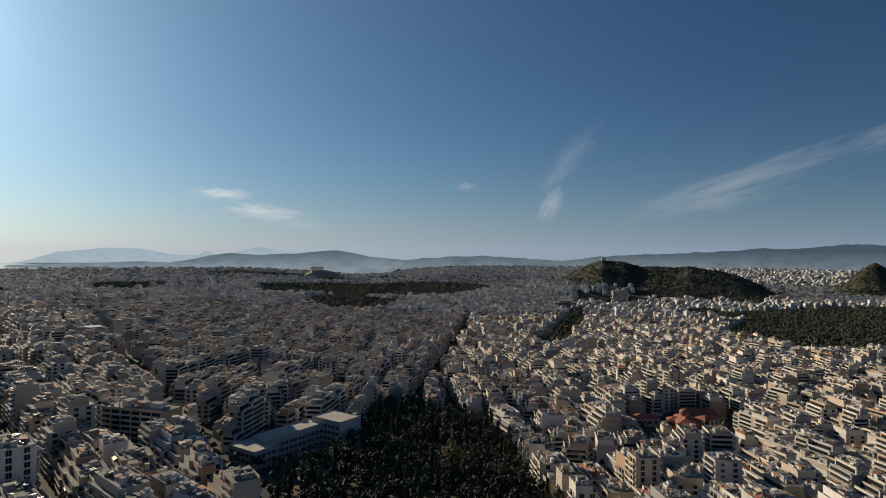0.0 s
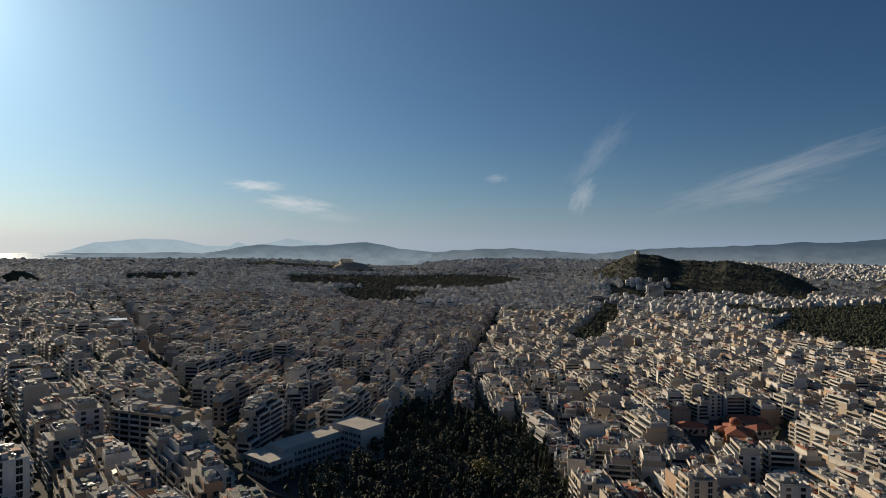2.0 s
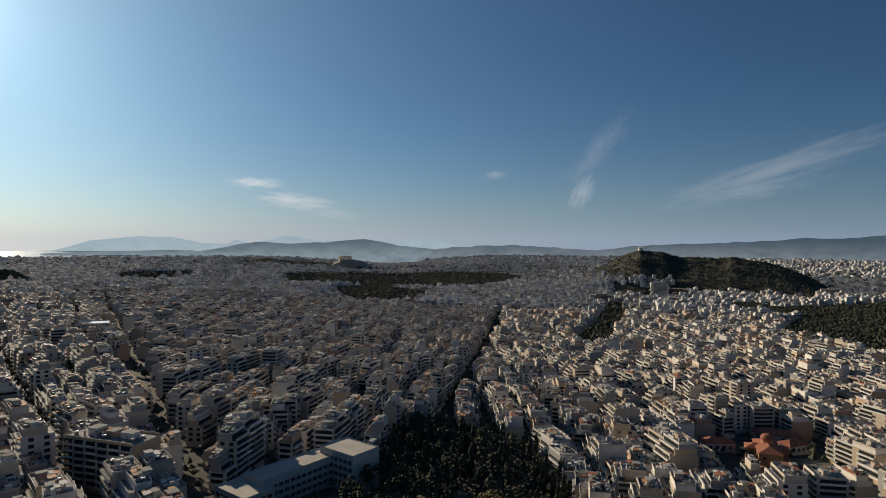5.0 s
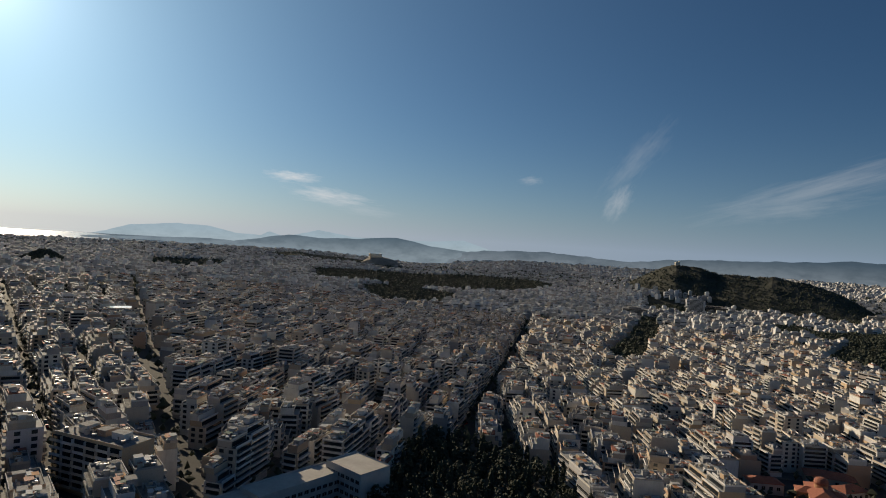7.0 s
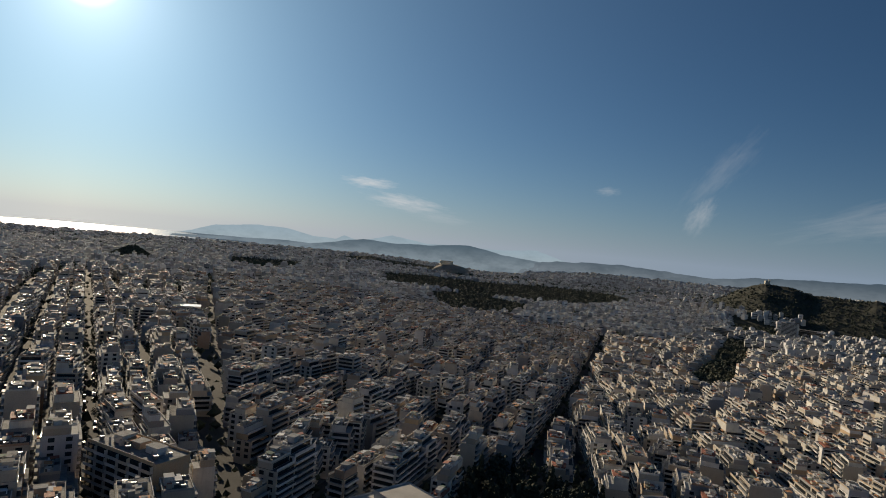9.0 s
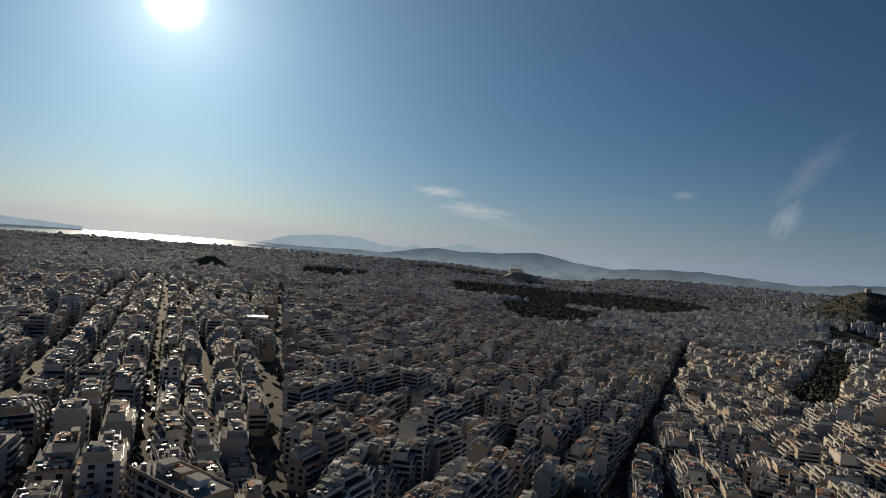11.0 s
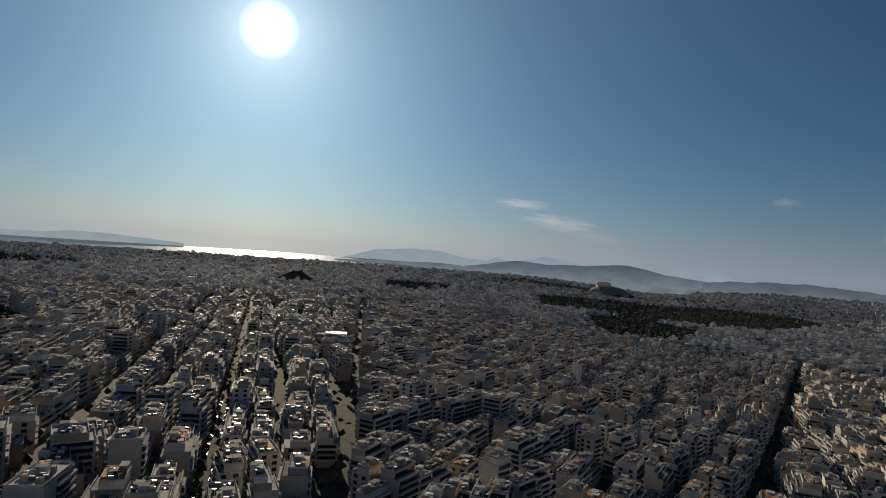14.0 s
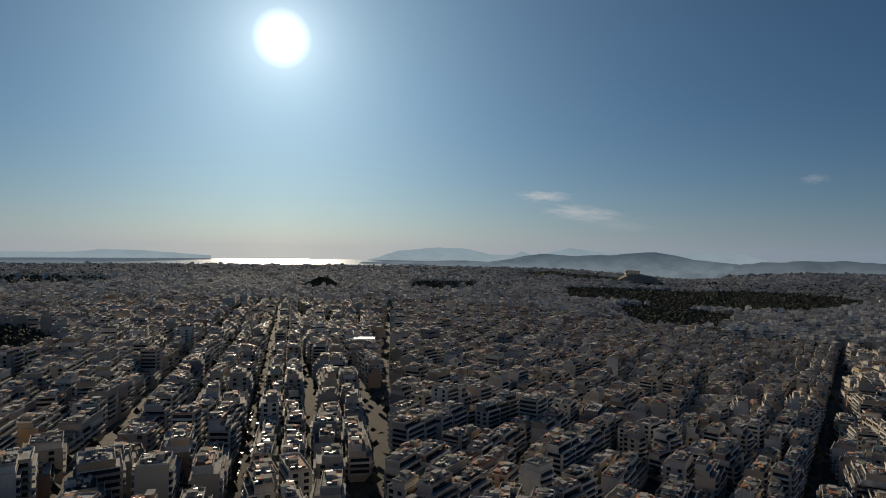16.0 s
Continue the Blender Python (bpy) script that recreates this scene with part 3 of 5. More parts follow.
def roof_clutter(hw, hd, z, back, r, count):
    """Low dividing walls, sheds, air-conditioning boxes and pergola slabs on a flat roof."""
    b, reach = [], max(hd - back / 2 - 1.0, 1.5)
    for k in range(count):
        x, y, kind = r.uniform(-0.8, 0.8) * hw, back / 2 + 0.4 + r.uniform(-0.8, 0.8) * reach, r.randint(0, 9)
        if kind == 0:
            b.append((x, y, z, z + r.uniform(0.7, 1.3), 0.1, min(reach * 0.5, hd - abs(y) - 0.2), 0, 0, 1, 1))
        elif kind == 1:
            b.append((x * 0.6, y, z, z + r.uniform(0.7, 1.3), hw * 0.35, 0.1, 0, 0, 1, 1))
        elif kind == 2:
            b.append((x, y * 0.8, z, z + r.uniform(1.7, 2.5), r.uniform(0.7, 1.3), r.uniform(0.6, 1.1), 0, 0, r.choice((0, 1)), r.choice((1, 2, 4))))
        elif kind == 3:
            b.append((x, y, z, z + 0.9, 0.45, 0.3, 0, 0, 7, 7))
        elif kind == 4:
            b.append((x * 0.7, y * 0.7, z + 2.1, z + 2.2, r.uniform(1.2, 2.2), r.uniform(0.9, 1.6), 0, r.uniform(-0.2, 0.4), r.choice((1, 4, 5, 10)), r.choice((1, 4, 5, 10))))
            b.append((x * 0.7, y * 0.7, z, z + 2.15, 0.06, 0.06, 0, 0, 8, 8))
        elif kind == 5:
            b.append((x, y, z, z + 1.2, 0.5, 0.5, 0, 0, 1, 1))
        elif kind == 6:
            b.append((x, y, z, z + 0.9, 0.04, 0.04, 0, 0, 8, 8))
            b.append((x, y, z + 0.8, z + 0.88, 0.45, 0.45, r.uniform(0, 3), 0.7, 1, 1))
        elif kind == 7:
            b.append((x, y, z, z + r.uniform(1.4, 2.6), 0.3, 0.3, 0, 0, r.choice((0, 1)), 1))
        else:
            b.append((x * 0.8, y * 0.8, z + 0.02, z + 0.08, r.uniform(0.8, 2.4), r.uniform(0.8, 2.0), 0, 0, r.choice((1, 2, 4)), r.choice((1, 1, 2, 4))))
    return b


SUN_TURN = radians(SUN_AZ) + math.pi


def heater_boxes(x, y, z, turn):
    """A tilted collector with its tank along the upper edge; it looks to the midday sun."""
    c, s = math.cos(turn), math.sin(turn)
    return [(x, y, z + 0.35, z + 0.45, 1.0, 0.85, turn, 1.0, 8, 6),
            (x - s * 1.0, y + c * 1.0, z + 1.35, z + 1.85, 0.85, 0.25, turn, 0, 7, 7),
            (x - s * 0.9, y + c * 0.9, z, z + 1.35, 0.8, 0.05, turn, 0, 8, 8)]


def facade_rows(hw, hd, floors, main, r):
    """Where the window bands and balconies lie: front and back, storey by storey."""
    rows = []
    full = r.rand() < 0.7
    reach = hw - r.uniform(0.2, 0.8) if full else hw * r.uniform(0.5, 0.8)
    shift = 0.0 if full else r.choice((-1, 1)) * (hw - reach - 0.2)
    for side in (-1, 1):
        for k in range(1, main):
            rows.append((side, k, reach, shift))
    return rows, reach, shift


def joined_house(lot, z0, seed, fine):
    """All boxes of one farther house, in world axes."""
    x, y, hw, hd, turn = lot
    r = np.random.RandomState(seed)
    floors, setback, tiled = house_plan(hw, hd, r)
    b, top, z, back = walls_of(hw, hd, floors, setback, tiled, r)
    stair, heaters, aerials = roof_things(hw, hd, z, back, tiled, r)
    main = floors - setback
    if not fine:
        b = b[:-4]
    b += stair[: 2 if fine else 1] + roof_clutter(hw, hd, z, back, r, 17 if fine else 5)
    rows, reach, shift = facade_rows(hw, hd, floors, main, r)
    awn = r.choice((5, 5, 10, 9))
    if not fine:
        rows = [q for q in rows if (q[1] + seed) % 2 == 0]
    for side, k, w, sh in rows:
        zf = k * FLOOR + 0.6
        if not fine:
            b.append((sh, side * (hd + 0.3), zf + 0.4, zf + 2.2, w, 0.35, 0, 0, 3, 1))
            continue
        b.append((sh, side * (hd + 0.02), zf + 0.25, zf + 2.45, w - 0.6, 0.04, 0, 0, 3, 3))
        b.append((sh, side * (hd + 0.62), zf - 0.2, zf + (0.85 if fine else 0.95), w, 0.62, 0, 0, 1, 2))
        if r.rand() < 0.12:
            b.append((sh + r.uniform(-0.4, 0.4) * w, side * (hd + 0.7), zf + 1.9, zf + 2.4, w * 0.35, 0.6, 0, 0, awn, awn))
    for side in (-1, 1):
        if r.rand() < (0.55 if fine else 0.4):
            bands = r.rand() < 0.5
            for k in range(1, main, 1 if fine else 2):
                zf = k * FLOOR + 0.6
                if bands:
                    b.append((side * (hw + 0.02), 0, zf + 0.25, zf + 2.4, 0.04, hd - 1.2, 0, 0, 3, 3))
                    b.append((side * (hw + 0.45), 0, zf - 0.2, zf + 0.85, 0.45, hd - 0.6, 0, 0, 1, 2))
                else:
                    for wy in (-0.5, 0.45):
                        b.append((side * (hw + 0.02), wy * hd, zf + 0.5, zf + 2.2, 0.05, 1.1, 0, 0, 3, 3))
    for k in range(setback):
        b.append((0, -hd + 2.4 * (k + 1) + 0.37, top + k * FLOOR + 0.2, top + k * FLOOR + 2.4, hw - 1.2, 0.05, 0, 0, 3, 3))
        b.append((0, -hd + 2.4 * k + 0.15, top + k * FLOOR - 0.1, top + k * FLOOR + 0.85, hw - 0.3, 0.1, 0, 0, 1, 1))
    if tiled:
        b.append((0, back / 2, z + 0.05, z + 0.95, hw * 0.7, hd * 0.6, 0, 0, 4, 4))
    for hx, hy in heaters[: 6 if fine else 3]:
        b += heater_boxes(hx, hy, z, SUN_TURN - turn)[: 3 if fine else 2]
    if fine:
        for ax, ay in aerials:
            b.append((ax, ay, z, z + 2.6, 0.05, 0.05, 0, 0, 8, 8))
    a = np.array(b, float)
    c, s = math.cos(turn), math.sin(turn)
    a[:, 0], a[:, 1] = x + a[:, 0] * c - a[:, 1] * s, y + a[:, 0] * s + a[:, 1] * c
    a[:, 2:4] += z0
    a[:, 6] += turn
    return a


_shared = {}


def shared(key, make):
    if key not in _shared:
        _shared[key] = make()
    return _shared[key]


def wall_mesh(hw, hd, floors, setback):
    """The stepped body of a house in one piece, with parapet lips round its terraces and roof."""
    top = (floors - setback) * FLOOR + 0.6
    p = [(-hd, -4.0), (-hd, top + 0.85), (-hd + 0.2, top + 0.85), (-hd + 0.2, top)]
    y, z = -hd, top
    for k in range(setback):
        y += 2.4
        p += [(y, z)]
        z += FLOOR
        p += [(y, z + 0.8), (y + 0.2, z + 0.8), (y + 0.2, z)]
    p += [(hd - 0.2, z), (hd - 0.2, z + 0.9), (hd, z + 0.9), (hd, -4.0)]
    bm = bmesh.new()
    rows = [[bm.verts.new((sx * hw, a, b)) for a, b in p] for sx in (-1, 1)]
    n = len(p)
    for i in range(n - 1):
        f = bm.faces.new((rows[0][i], rows[0][i + 1], rows[1][i + 1], rows[1][i]))
        flat = abs(p[i][1] - p[i + 1][1]) < 1e-6
        f.material_index = (2 if abs(p[i][0] - p[i + 1][0]) > 0.5 else 1) if flat else 0
    bm.faces.new(rows[0][::-1]), bm.faces.new(rows[1])
    bmesh.ops.recalc_face_normals(bm, faces=bm.faces)
    me = bpy.data.meshes.new("wall")
    bm.to_mesh(me)
    bm.free()
    for m in HOUSE[:3]:
        me.materials.append(m)
    return me




def near_house(lot, z0, seed, windows):
    """One apartment house as a thing with its parts."""
    x, y, hw, hd, turn = lot
    r = np.random.RandomState(seed)
    floors, setback, tiled = house_plan(hw, hd, r)
    root = new("apartment_house")
    root.matrix_world = Matrix.Translation((x, y, z0)) @ Matrix.Rotation(turn, 4, "Z")
    b, top, z, back = walls_of(hw, hd, floors, setback, tiled, r)
    child("wall", wall_mesh(hw, hd, floors, setback), root)
    stair, heaters, aerials = roof_things(hw, hd, z, back, tiled, r)
    child("stair_head", boxes_mesh("stair_head", stair, HOUSE), root, None, "boxy stair head on the flat roof")
    main = floors - setback
    rows, reach, shift = facade_rows(hw, hd, floors, main, r)
    slab = boxes_mesh("balcony", [(0, 0, -0.2, 0.0, reach, 0.65, 0, 0, 1, 2), (0, -0.58, 0.0, 0.9, reach, 0.06, 0, 0, 1, 1),
                                  (-reach + 0.06, 0.03, 0.0, 0.9, 0.06, 0.55, 0, 0, 1, 1), (reach - 0.06, 0.03, 0.0, 0.9, 0.06, 0.55, 0, 0, 1, 1)], HOUSE)
    span = max(1, int(reach * 2 / 3.2))
    band = boxes_mesh("glazing", [((i - (span - 1) / 2) * 3.1, 0, 0.1, 2.35, 1.2, 0.05, 0, 0, 3 if (i + seed) % 3 else 9, 3) for i in range(span)], HOUSE)
    pane = shared("pane", lambda: boxes_mesh("window", [(0, 0, 0.1, 2.35, 1.05, 0.04, 0, 0, 3, 3), (0, -0.02, 2.35, 2.5, 1.15, 0.07, 0, 0, 1, 1),
                                                       (-1.1, -0.02, 0.1, 2.35, 0.06, 0.06, 0, 0, 1, 1), (1.1, -0.02, 0.1, 2.35, 0.06, 0.06, 0, 0, 1, 1), (0, -0.03, 0.1, 2.35, 0.03, 0.05, 0, 0, 1, 1)], HOUSE))
    cloth = int(r.choice((5, 5, 10, 9)))
    awning = boxes_mesh("awning", [(0, 0, 2.0, 2.06, reach * 0.42, 0.75, 0, 0.55, cloth, cloth)], HOUSE)
    count_a = 0
    for side, k, w, sh in rows:
        zf = k * FLOOR + 0.6
        spin = Matrix.Identity(4) if side < 0 else Matrix.Rotation(math.pi, 4, "Z")
        child("balcony", slab, root, Matrix.Translation((sh, side * (hd + 0.66), zf)) @ spin)
        if windows and side < 0:
            for i in range(span):
                child("window", pane, root, Matrix.Translation((sh + (i - (span - 1) / 2) * 3.1, side * (hd + 0.03), zf)) @ spin)
        else:
            child("glazing", band, root, Matrix.Translation((sh, side * (hd + 0.03), zf)) @ spin)
        if r.rand() < 0.16:
            child("awning", awning, root, Matrix.Translation((sh + r.uniform(-0.4, 0.4) * reach, side * (hd + 0.85), zf)) @ spin, "faded canvas awning over a balcony")
            count_a += 1
    for side in (-1, 1):
        if r.rand() < 0.6:
            bands, spin = r.rand() < 0.55, Matrix.Rotation(math.pi / 2 * side, 4, "Z")
            ledge = boxes_mesh("balcony", [(0, 0, -0.2, 0.0, hd - 0.6, 0.5, 0, 0, 1, 2), (0, -0.44, 0.0, 0.9, hd - 0.6, 0.06, 0, 0, 1, 1)], HOUSE)
            for k in range(1, main):
                zf = k * FLOOR + 0.6
                if bands:
                    child("balcony", ledge, root, Matrix.Translation((side * (hw + 0.51), 0, zf)) @ spin)
                for wy in (-0.5, 0.45):
                    child("window", pane, root, Matrix.Translation((side * (hw + 0.03), wy * hd, zf)) @ spin)
    for k in range(setback):
        child("glazing", boxes_mesh("glazing", [(0, -hd + 2.4 * (k + 1) + 0.37, top + k * FLOOR + 0.2, top + k * FLOOR + 2.4, hw - 1.4, 0.05, 0, 0, 3, 3)], HOUSE), root)
    if tiled:
        child("tiled_roof", tile_roof(hw * 0.72, max(hd - back / 2 - 0.8, 2) * 0.8), root, Matrix.Translation((0, back / 2, z + 0.02)), "red clay tile roof")
    heater = shared("heater", lambda: boxes_mesh("solar_water_heater", heater_boxes(0, 0, 0, 0), HOUSE))
    for hx, hy in heaters:
        child("solar_water_heater", heater, root, Matrix.Translation((hx, hy, z)) @ Matrix.Rotation(SUN_TURN - turn + r.uniform(-0.2, 0.2), 4, "Z"), "tilted solar collector with a steel tank")
    mast = shared("aerial", lambda: boxes_mesh("aerial", [(0, 0, 0, 2.8, 0.035, 0.035, 0, 0, 8, 8), (0, 0, 2.3, 2.36, 0.7, 0.03, 0, 0, 8, 8), (0.3, 0, 2.5, 2.55, 0.03, 0.4, 0, 0, 8, 8),
                                                        (-0.3, 0, 2.5, 2.55, 0.03, 0.4, 0, 0, 8, 8)], HOUSE))
    for ax, ay in aerials:
        child("aerial", mast, root, Matrix.Translation((ax, ay, z)) @ Matrix.Rotation(r.uniform(0, 3), 4, "Z"))
    tagged(child("roof_clutter", boxes_mesh("roof_clutter", roof_clutter(hw, hd, z, back, r, 22), HOUSE), root), "low walls and sheds on the roof", kind="stuff")
    tail = "with canvas awnings" if count_a > 1 else "with long balconies"
    storeys = ("", "", "two", "three", "four", "five", "six", "seven", "eight", "nine")[floors]
    tagged(root, f"{storeys}-storey plastered apartment house {tail}" + (" and a red tiled roof" if tiled else " and solar heaters"), "apartment building", "apartment houses of the quarter")
    return root


def tile_roof(hx, hy, rise=None):
    """A hipped roof with an overhanging eave."""
    rise = rise or min(hx, hy) * 0.45
    bm = bmesh.new()
    k = max(hx - hy, 0.0)
    low = [bm.verts.new(p) for p in ((-hx, -hy, 0), (hx, -hy, 0), (hx, hy, 0), (-hx, hy, 0))]
    mid = [bm.verts.new((v.co.x, v.co.y, 0.15)) for v in low]
    r0, r1 = bm.verts.new((-k - 0.01, 0, rise)), bm.verts.new((k + 0.01, 0, rise))
    for i in range(4):
        bm.faces.new((low[i], low[(i + 1) % 4], mid[(i + 1) % 4], mid[i]))
    bm.faces.new((mid[0], mid[1], r1, r0)), bm.faces.new((mid[2], mid[3], r0, r1))
    bm.faces.new((mid[1], mid[2], r1)), bm.faces.new((mid[3], mid[0], r0))
    bm.faces.new(low[::-1])
    me = bpy.data.meshes.new("tiled_roof")
    bm.to_mesh(me)
    bm.free()
    me.materials.append(TILE)
    return me


for i in range(NEAR):
    near_house(LOTS[i], float(ground_z(LOTS[i][0], LOTS[i][1])), 100 + i, i < 34)


def far_city():
    """Houses past the nearest ones, joined by distance."""
    for name, lo, hi, fine, label in (("apartment_houses_middle", NEAR, None, True, "densely packed plastered apartment houses with balconies"),
                                      ("apartment_houses_far", None, None, False, "dense sea of pale apartment houses")):
        pick = [i for i in range(NEAR, len(LOTS)) if (RANGE[i] < 800) == fine]
        if pick:
            boxes = np.concatenate([joined_house(LOTS[i], float(ground_z(LOTS[i][0], LOTS[i][1])), 5000 + i, fine) for i in pick])
            if not fine:
                boxes[:, 8:10] = np.where((boxes[:, 8:10] == 8), 7, boxes[:, 8:10])
            tagged(new(name, boxes_mesh(name, boxes, HOUSE_MID)), label, "apartment buildings", kind="stuff")
    # the rest of the town out to the coast and the hills
    for name, lo, hi, pitch, storeys in (("town_distant", 1430, 2600, 21.5, 4.9), ("town_horizon", 2600, 4860, 30.0, 4.6)):
        g = np.arange(-hi, hi, pitch)
        u, v = np.meshgrid(g, g)
        u, v = u.ravel(), v.ravel()
        u = u + np.floor(v / pitch / 2) % 2 * 6
        a = radians(24)
        x, y = u * math.cos(a) - v * math.sin(a), u * math.sin(a) + v * math.cos(a)
        x, y = x + rng.uniform(-4, 4, len(x)), y + rng.uniform(-4, 4, len(x))
        d, az = np.hypot(x, y - 78), np.degrees(np.arctan2(-x, y))
        ok = (d > lo) & (d < hi) & (az > -55) & (az < 60) & ((d < 4290) | (az < -8)) & free_land(x, y) & (rng.rand(len(x)) < 0.9)
        x, y = x[ok], y[ok]
        n = len(x)
        z = crest_height(HILL_CREST, 2560, 360, 300, x, y)[0]
        h = np.clip(rng.normal(storeys, 1.5, n), 1.5, 9) * 3.0
        turn = np.where(np.sin(x * 0.004) + np.sin(y * 0.003 + 1) > 0, 0.5, -0.32) + rng.normal(0, 0.05, n)
        hw, hd = rng.uniform(5.5, 9.5, n) * pitch / 22, rng.uniform(5, 8, n) * pitch / 22
        zero = np.zeros(n)
        body = np.stack([x, y, z - 6, z + h, hw, hd, turn, zero, zero, zero + 2], -1)
        ox, oy = rng.uniform(-0.3, 0.3, n) * hw, rng.uniform(-0.3, 0.3, n) * hd
        upper = np.stack([x + ox, y + oy, z + h, z + h + rng.uniform(2, 4, n), hw * rng.uniform(0.3, 0.75, n), hd * rng.uniform(0.3, 0.7, n), turn, zero, zero, zero + 2], -1)
        sets = [body, upper]
        if pitch < 25:
            front = np.where(rng.rand(n) < 0.5, -1, 1)
            px, py = -np.sin(turn) * (hd + 0.3) * front, np.cos(turn) * (hd + 0.3) * front
            for f in (0.3, 0.65):
                sets.append(np.stack([x + px, y + py, z + h * f, z + h * f + 1.7, hw * 0.9, zero + 0.35, turn, zero, zero + 3, zero + 3], -1))
            shiny = rng.rand(n) < 0.25
            sets.append(np.stack([x - ox, y - oy, z + h, z + h + 1.2, zero + 1.8, zero + 1.0, turn, zero, zero + 7, zero + 7], -1)[shiny])
        tagged(new(name, boxes_mesh(name, np.concatenate(sets), HOUSE_FAR)), "pale apartment blocks packed across the hazy plain", "apartment buildings", kind="stuff")


far_city()


def pavements():
    """Raised pavement round each block."""
    nearest = sorted(blocks_a + blocks_b + blocks_c, key=lambda q: math.hypot(sum(p[0] for p in q) / 4, sum(p[1] for p in q) / 4 - 78))
    nearest = [q for q in nearest if free_land(sum(p[0] for p in q) / 4, sum(p[1] for p in q) / 4)]
    joined_v, joined_f = [], []
    for n, q in enumerate(nearest):
        t = np.linspace(0, 1, 5)
        a, b, c, d = (np.array(p) for p in q)
        top = [(a + (b - a) * s) for s in t] + [(d + (c - d) * s) for s in t]
        v = [(p[0], p[1], float(ground_z(p[0], p[1])) + 0.16) for p in top] + [(p[0], p[1], float(ground_z(p[0], p[1])) - 0.6) for p in top]
        f = [(i, i + 5, i + 6, i + 1) for i in range(4)] + [(i, i + 1, i + 11, i + 10) for i in range(4)] + [(i + 6, i + 5, i + 15, i + 16) for i in range(4)] + [(5, 0, 10, 15), (4, 9, 19, 14)]
        if n < 70:
            tagged(new("pavement", mesh_from("pavement", np.array(v), np.array(f), [PAVING])), "grey slab pavement round a city block", "pavement", kind="structure")
        else:
            k = len(joined_v)
            joined_v += v
            joined_f += [tuple(i + k for i in g) for g in f]
    tagged(new("pavements_far", mesh_from("pavements_far", np.array(joined_v), np.array(joined_f), [PAVING])), "grey pavements between the blocks", "pavement", kind="stuff")


pavements()
# ---------------------------------------------------------------- trees and hills
OCT = np.array([(1, 0, 0), (0, 1, 0), (-1, 0, 0), (0, -1, 0), (0, 0, 1), (0, 0, -1)], float)
OCT_F = np.array([(0, 1, 4), (1, 2, 4), (2, 3, 4), (3, 0, 4), (1, 0, 5), (2, 1, 5), (3, 2, 5), (0, 3, 5)])


def clumps_mesh(name, centres, sizes, mat, r, flat=0.8):
    """Many small uneven leaf clumps."""
    n = len(centres)
    v = OCT[None] * r.uniform(0.55, 1.35, (n, 6, 1)) * sizes[:, None, None]
    v[:, :, 2] *= flat
    a = r.uniform(0, 6.3, n)
    c, s = np.cos(a)[:, None], np.sin(a)[:, None]
    v = np.stack([v[:, :, 0] * c - v[:, :, 1] * s, v[:, :, 0] * s + v[:, :, 1] * c, v[:, :, 2]], -1) + r.normal(0, 0.12, (n, 6, 3)) * sizes[:, None, None] + centres[:, None]
    f = OCT_F[None] + (np.arange(n) * 6)[:, None, None]
    return mesh_from(name, v.reshape(-1, 3), f.reshape(-1, 3), [mat])


def cypress_crown(r, h):
    t = r.rand(130) ** 0.8
    rad = 1.35 * np.sin(np.clip(1 - t, 0, 1) ** 0.7 * math.pi * 0.62 + 0.12) * np.sqrt(r.uniform(0.35, 1.1, 130))
    a = r.uniform(0, 6.3, 130)
    return clumps_mesh("crown", np.stack([rad * np.cos(a), rad * np.sin(a), 0.9 + t * (h - 1)], -1), r.uniform(0.32, 0.7, 130), LEAF, r, 1.7)


def broad_crown(r, h, width, mat, count=140):
    lobes = np.stack([r.normal(0, width * 0.42, 9), r.normal(0, width * 0.42, 9), r.uniform(h * 0.45, h * 0.9, 9)], -1)
    pick = r.randint(0, 9, count)
    out = r.normal(0, 1, (count, 3))
    out /= np.linalg.norm(out, axis=1, keepdims=True)
    c = lobes[pick] + out * r.uniform(0.5, 1.0, (count, 1)) * np.array([width * 0.36, width * 0.36, h * 0.17])
    return clumps_mesh("crown", c, r.uniform(0.35, 0.95, count) * (170 / count) ** 0.3, mat, r, 0.8)


def trunk_mesh(h, rad, r):
    bm = bmesh.new()
    limbs = [((0, 0, -0.6), (r.uniform(-0.2, 0.2), r.uniform(-0.2, 0.2), h * 0.75), rad, rad * 0.35)]
    for k in range(4):
        a = r.uniform(0, 6.3)
        limbs.append(((0, 0, h * r.uniform(0.35, 0.55)), (math.cos(a) * h * 0.16, math.sin(a) * h * 0.16, h * 0.72), rad * 0.45, rad * 0.12))
    for p, q, r0, r1 in limbs:
        rings = []
        for end, rr in ((p, r0), (q, r1)):
            rings.append([bm.verts.new((end[0] + rr * math.cos(k * math.pi / 3), end[1] + rr * math.sin(k * math.pi / 3), end[2])) for k in range(6)])
        for k in range(6):
            bm.faces.new((rings[0][k], rings[0][(k + 1) % 6], rings[1][(k + 1) % 6], rings[1][k]))
    me = bpy.data.meshes.new("trunk")
    bm.to_mesh(me)
    bm.free()
    me.materials.append(BARK)
    return me


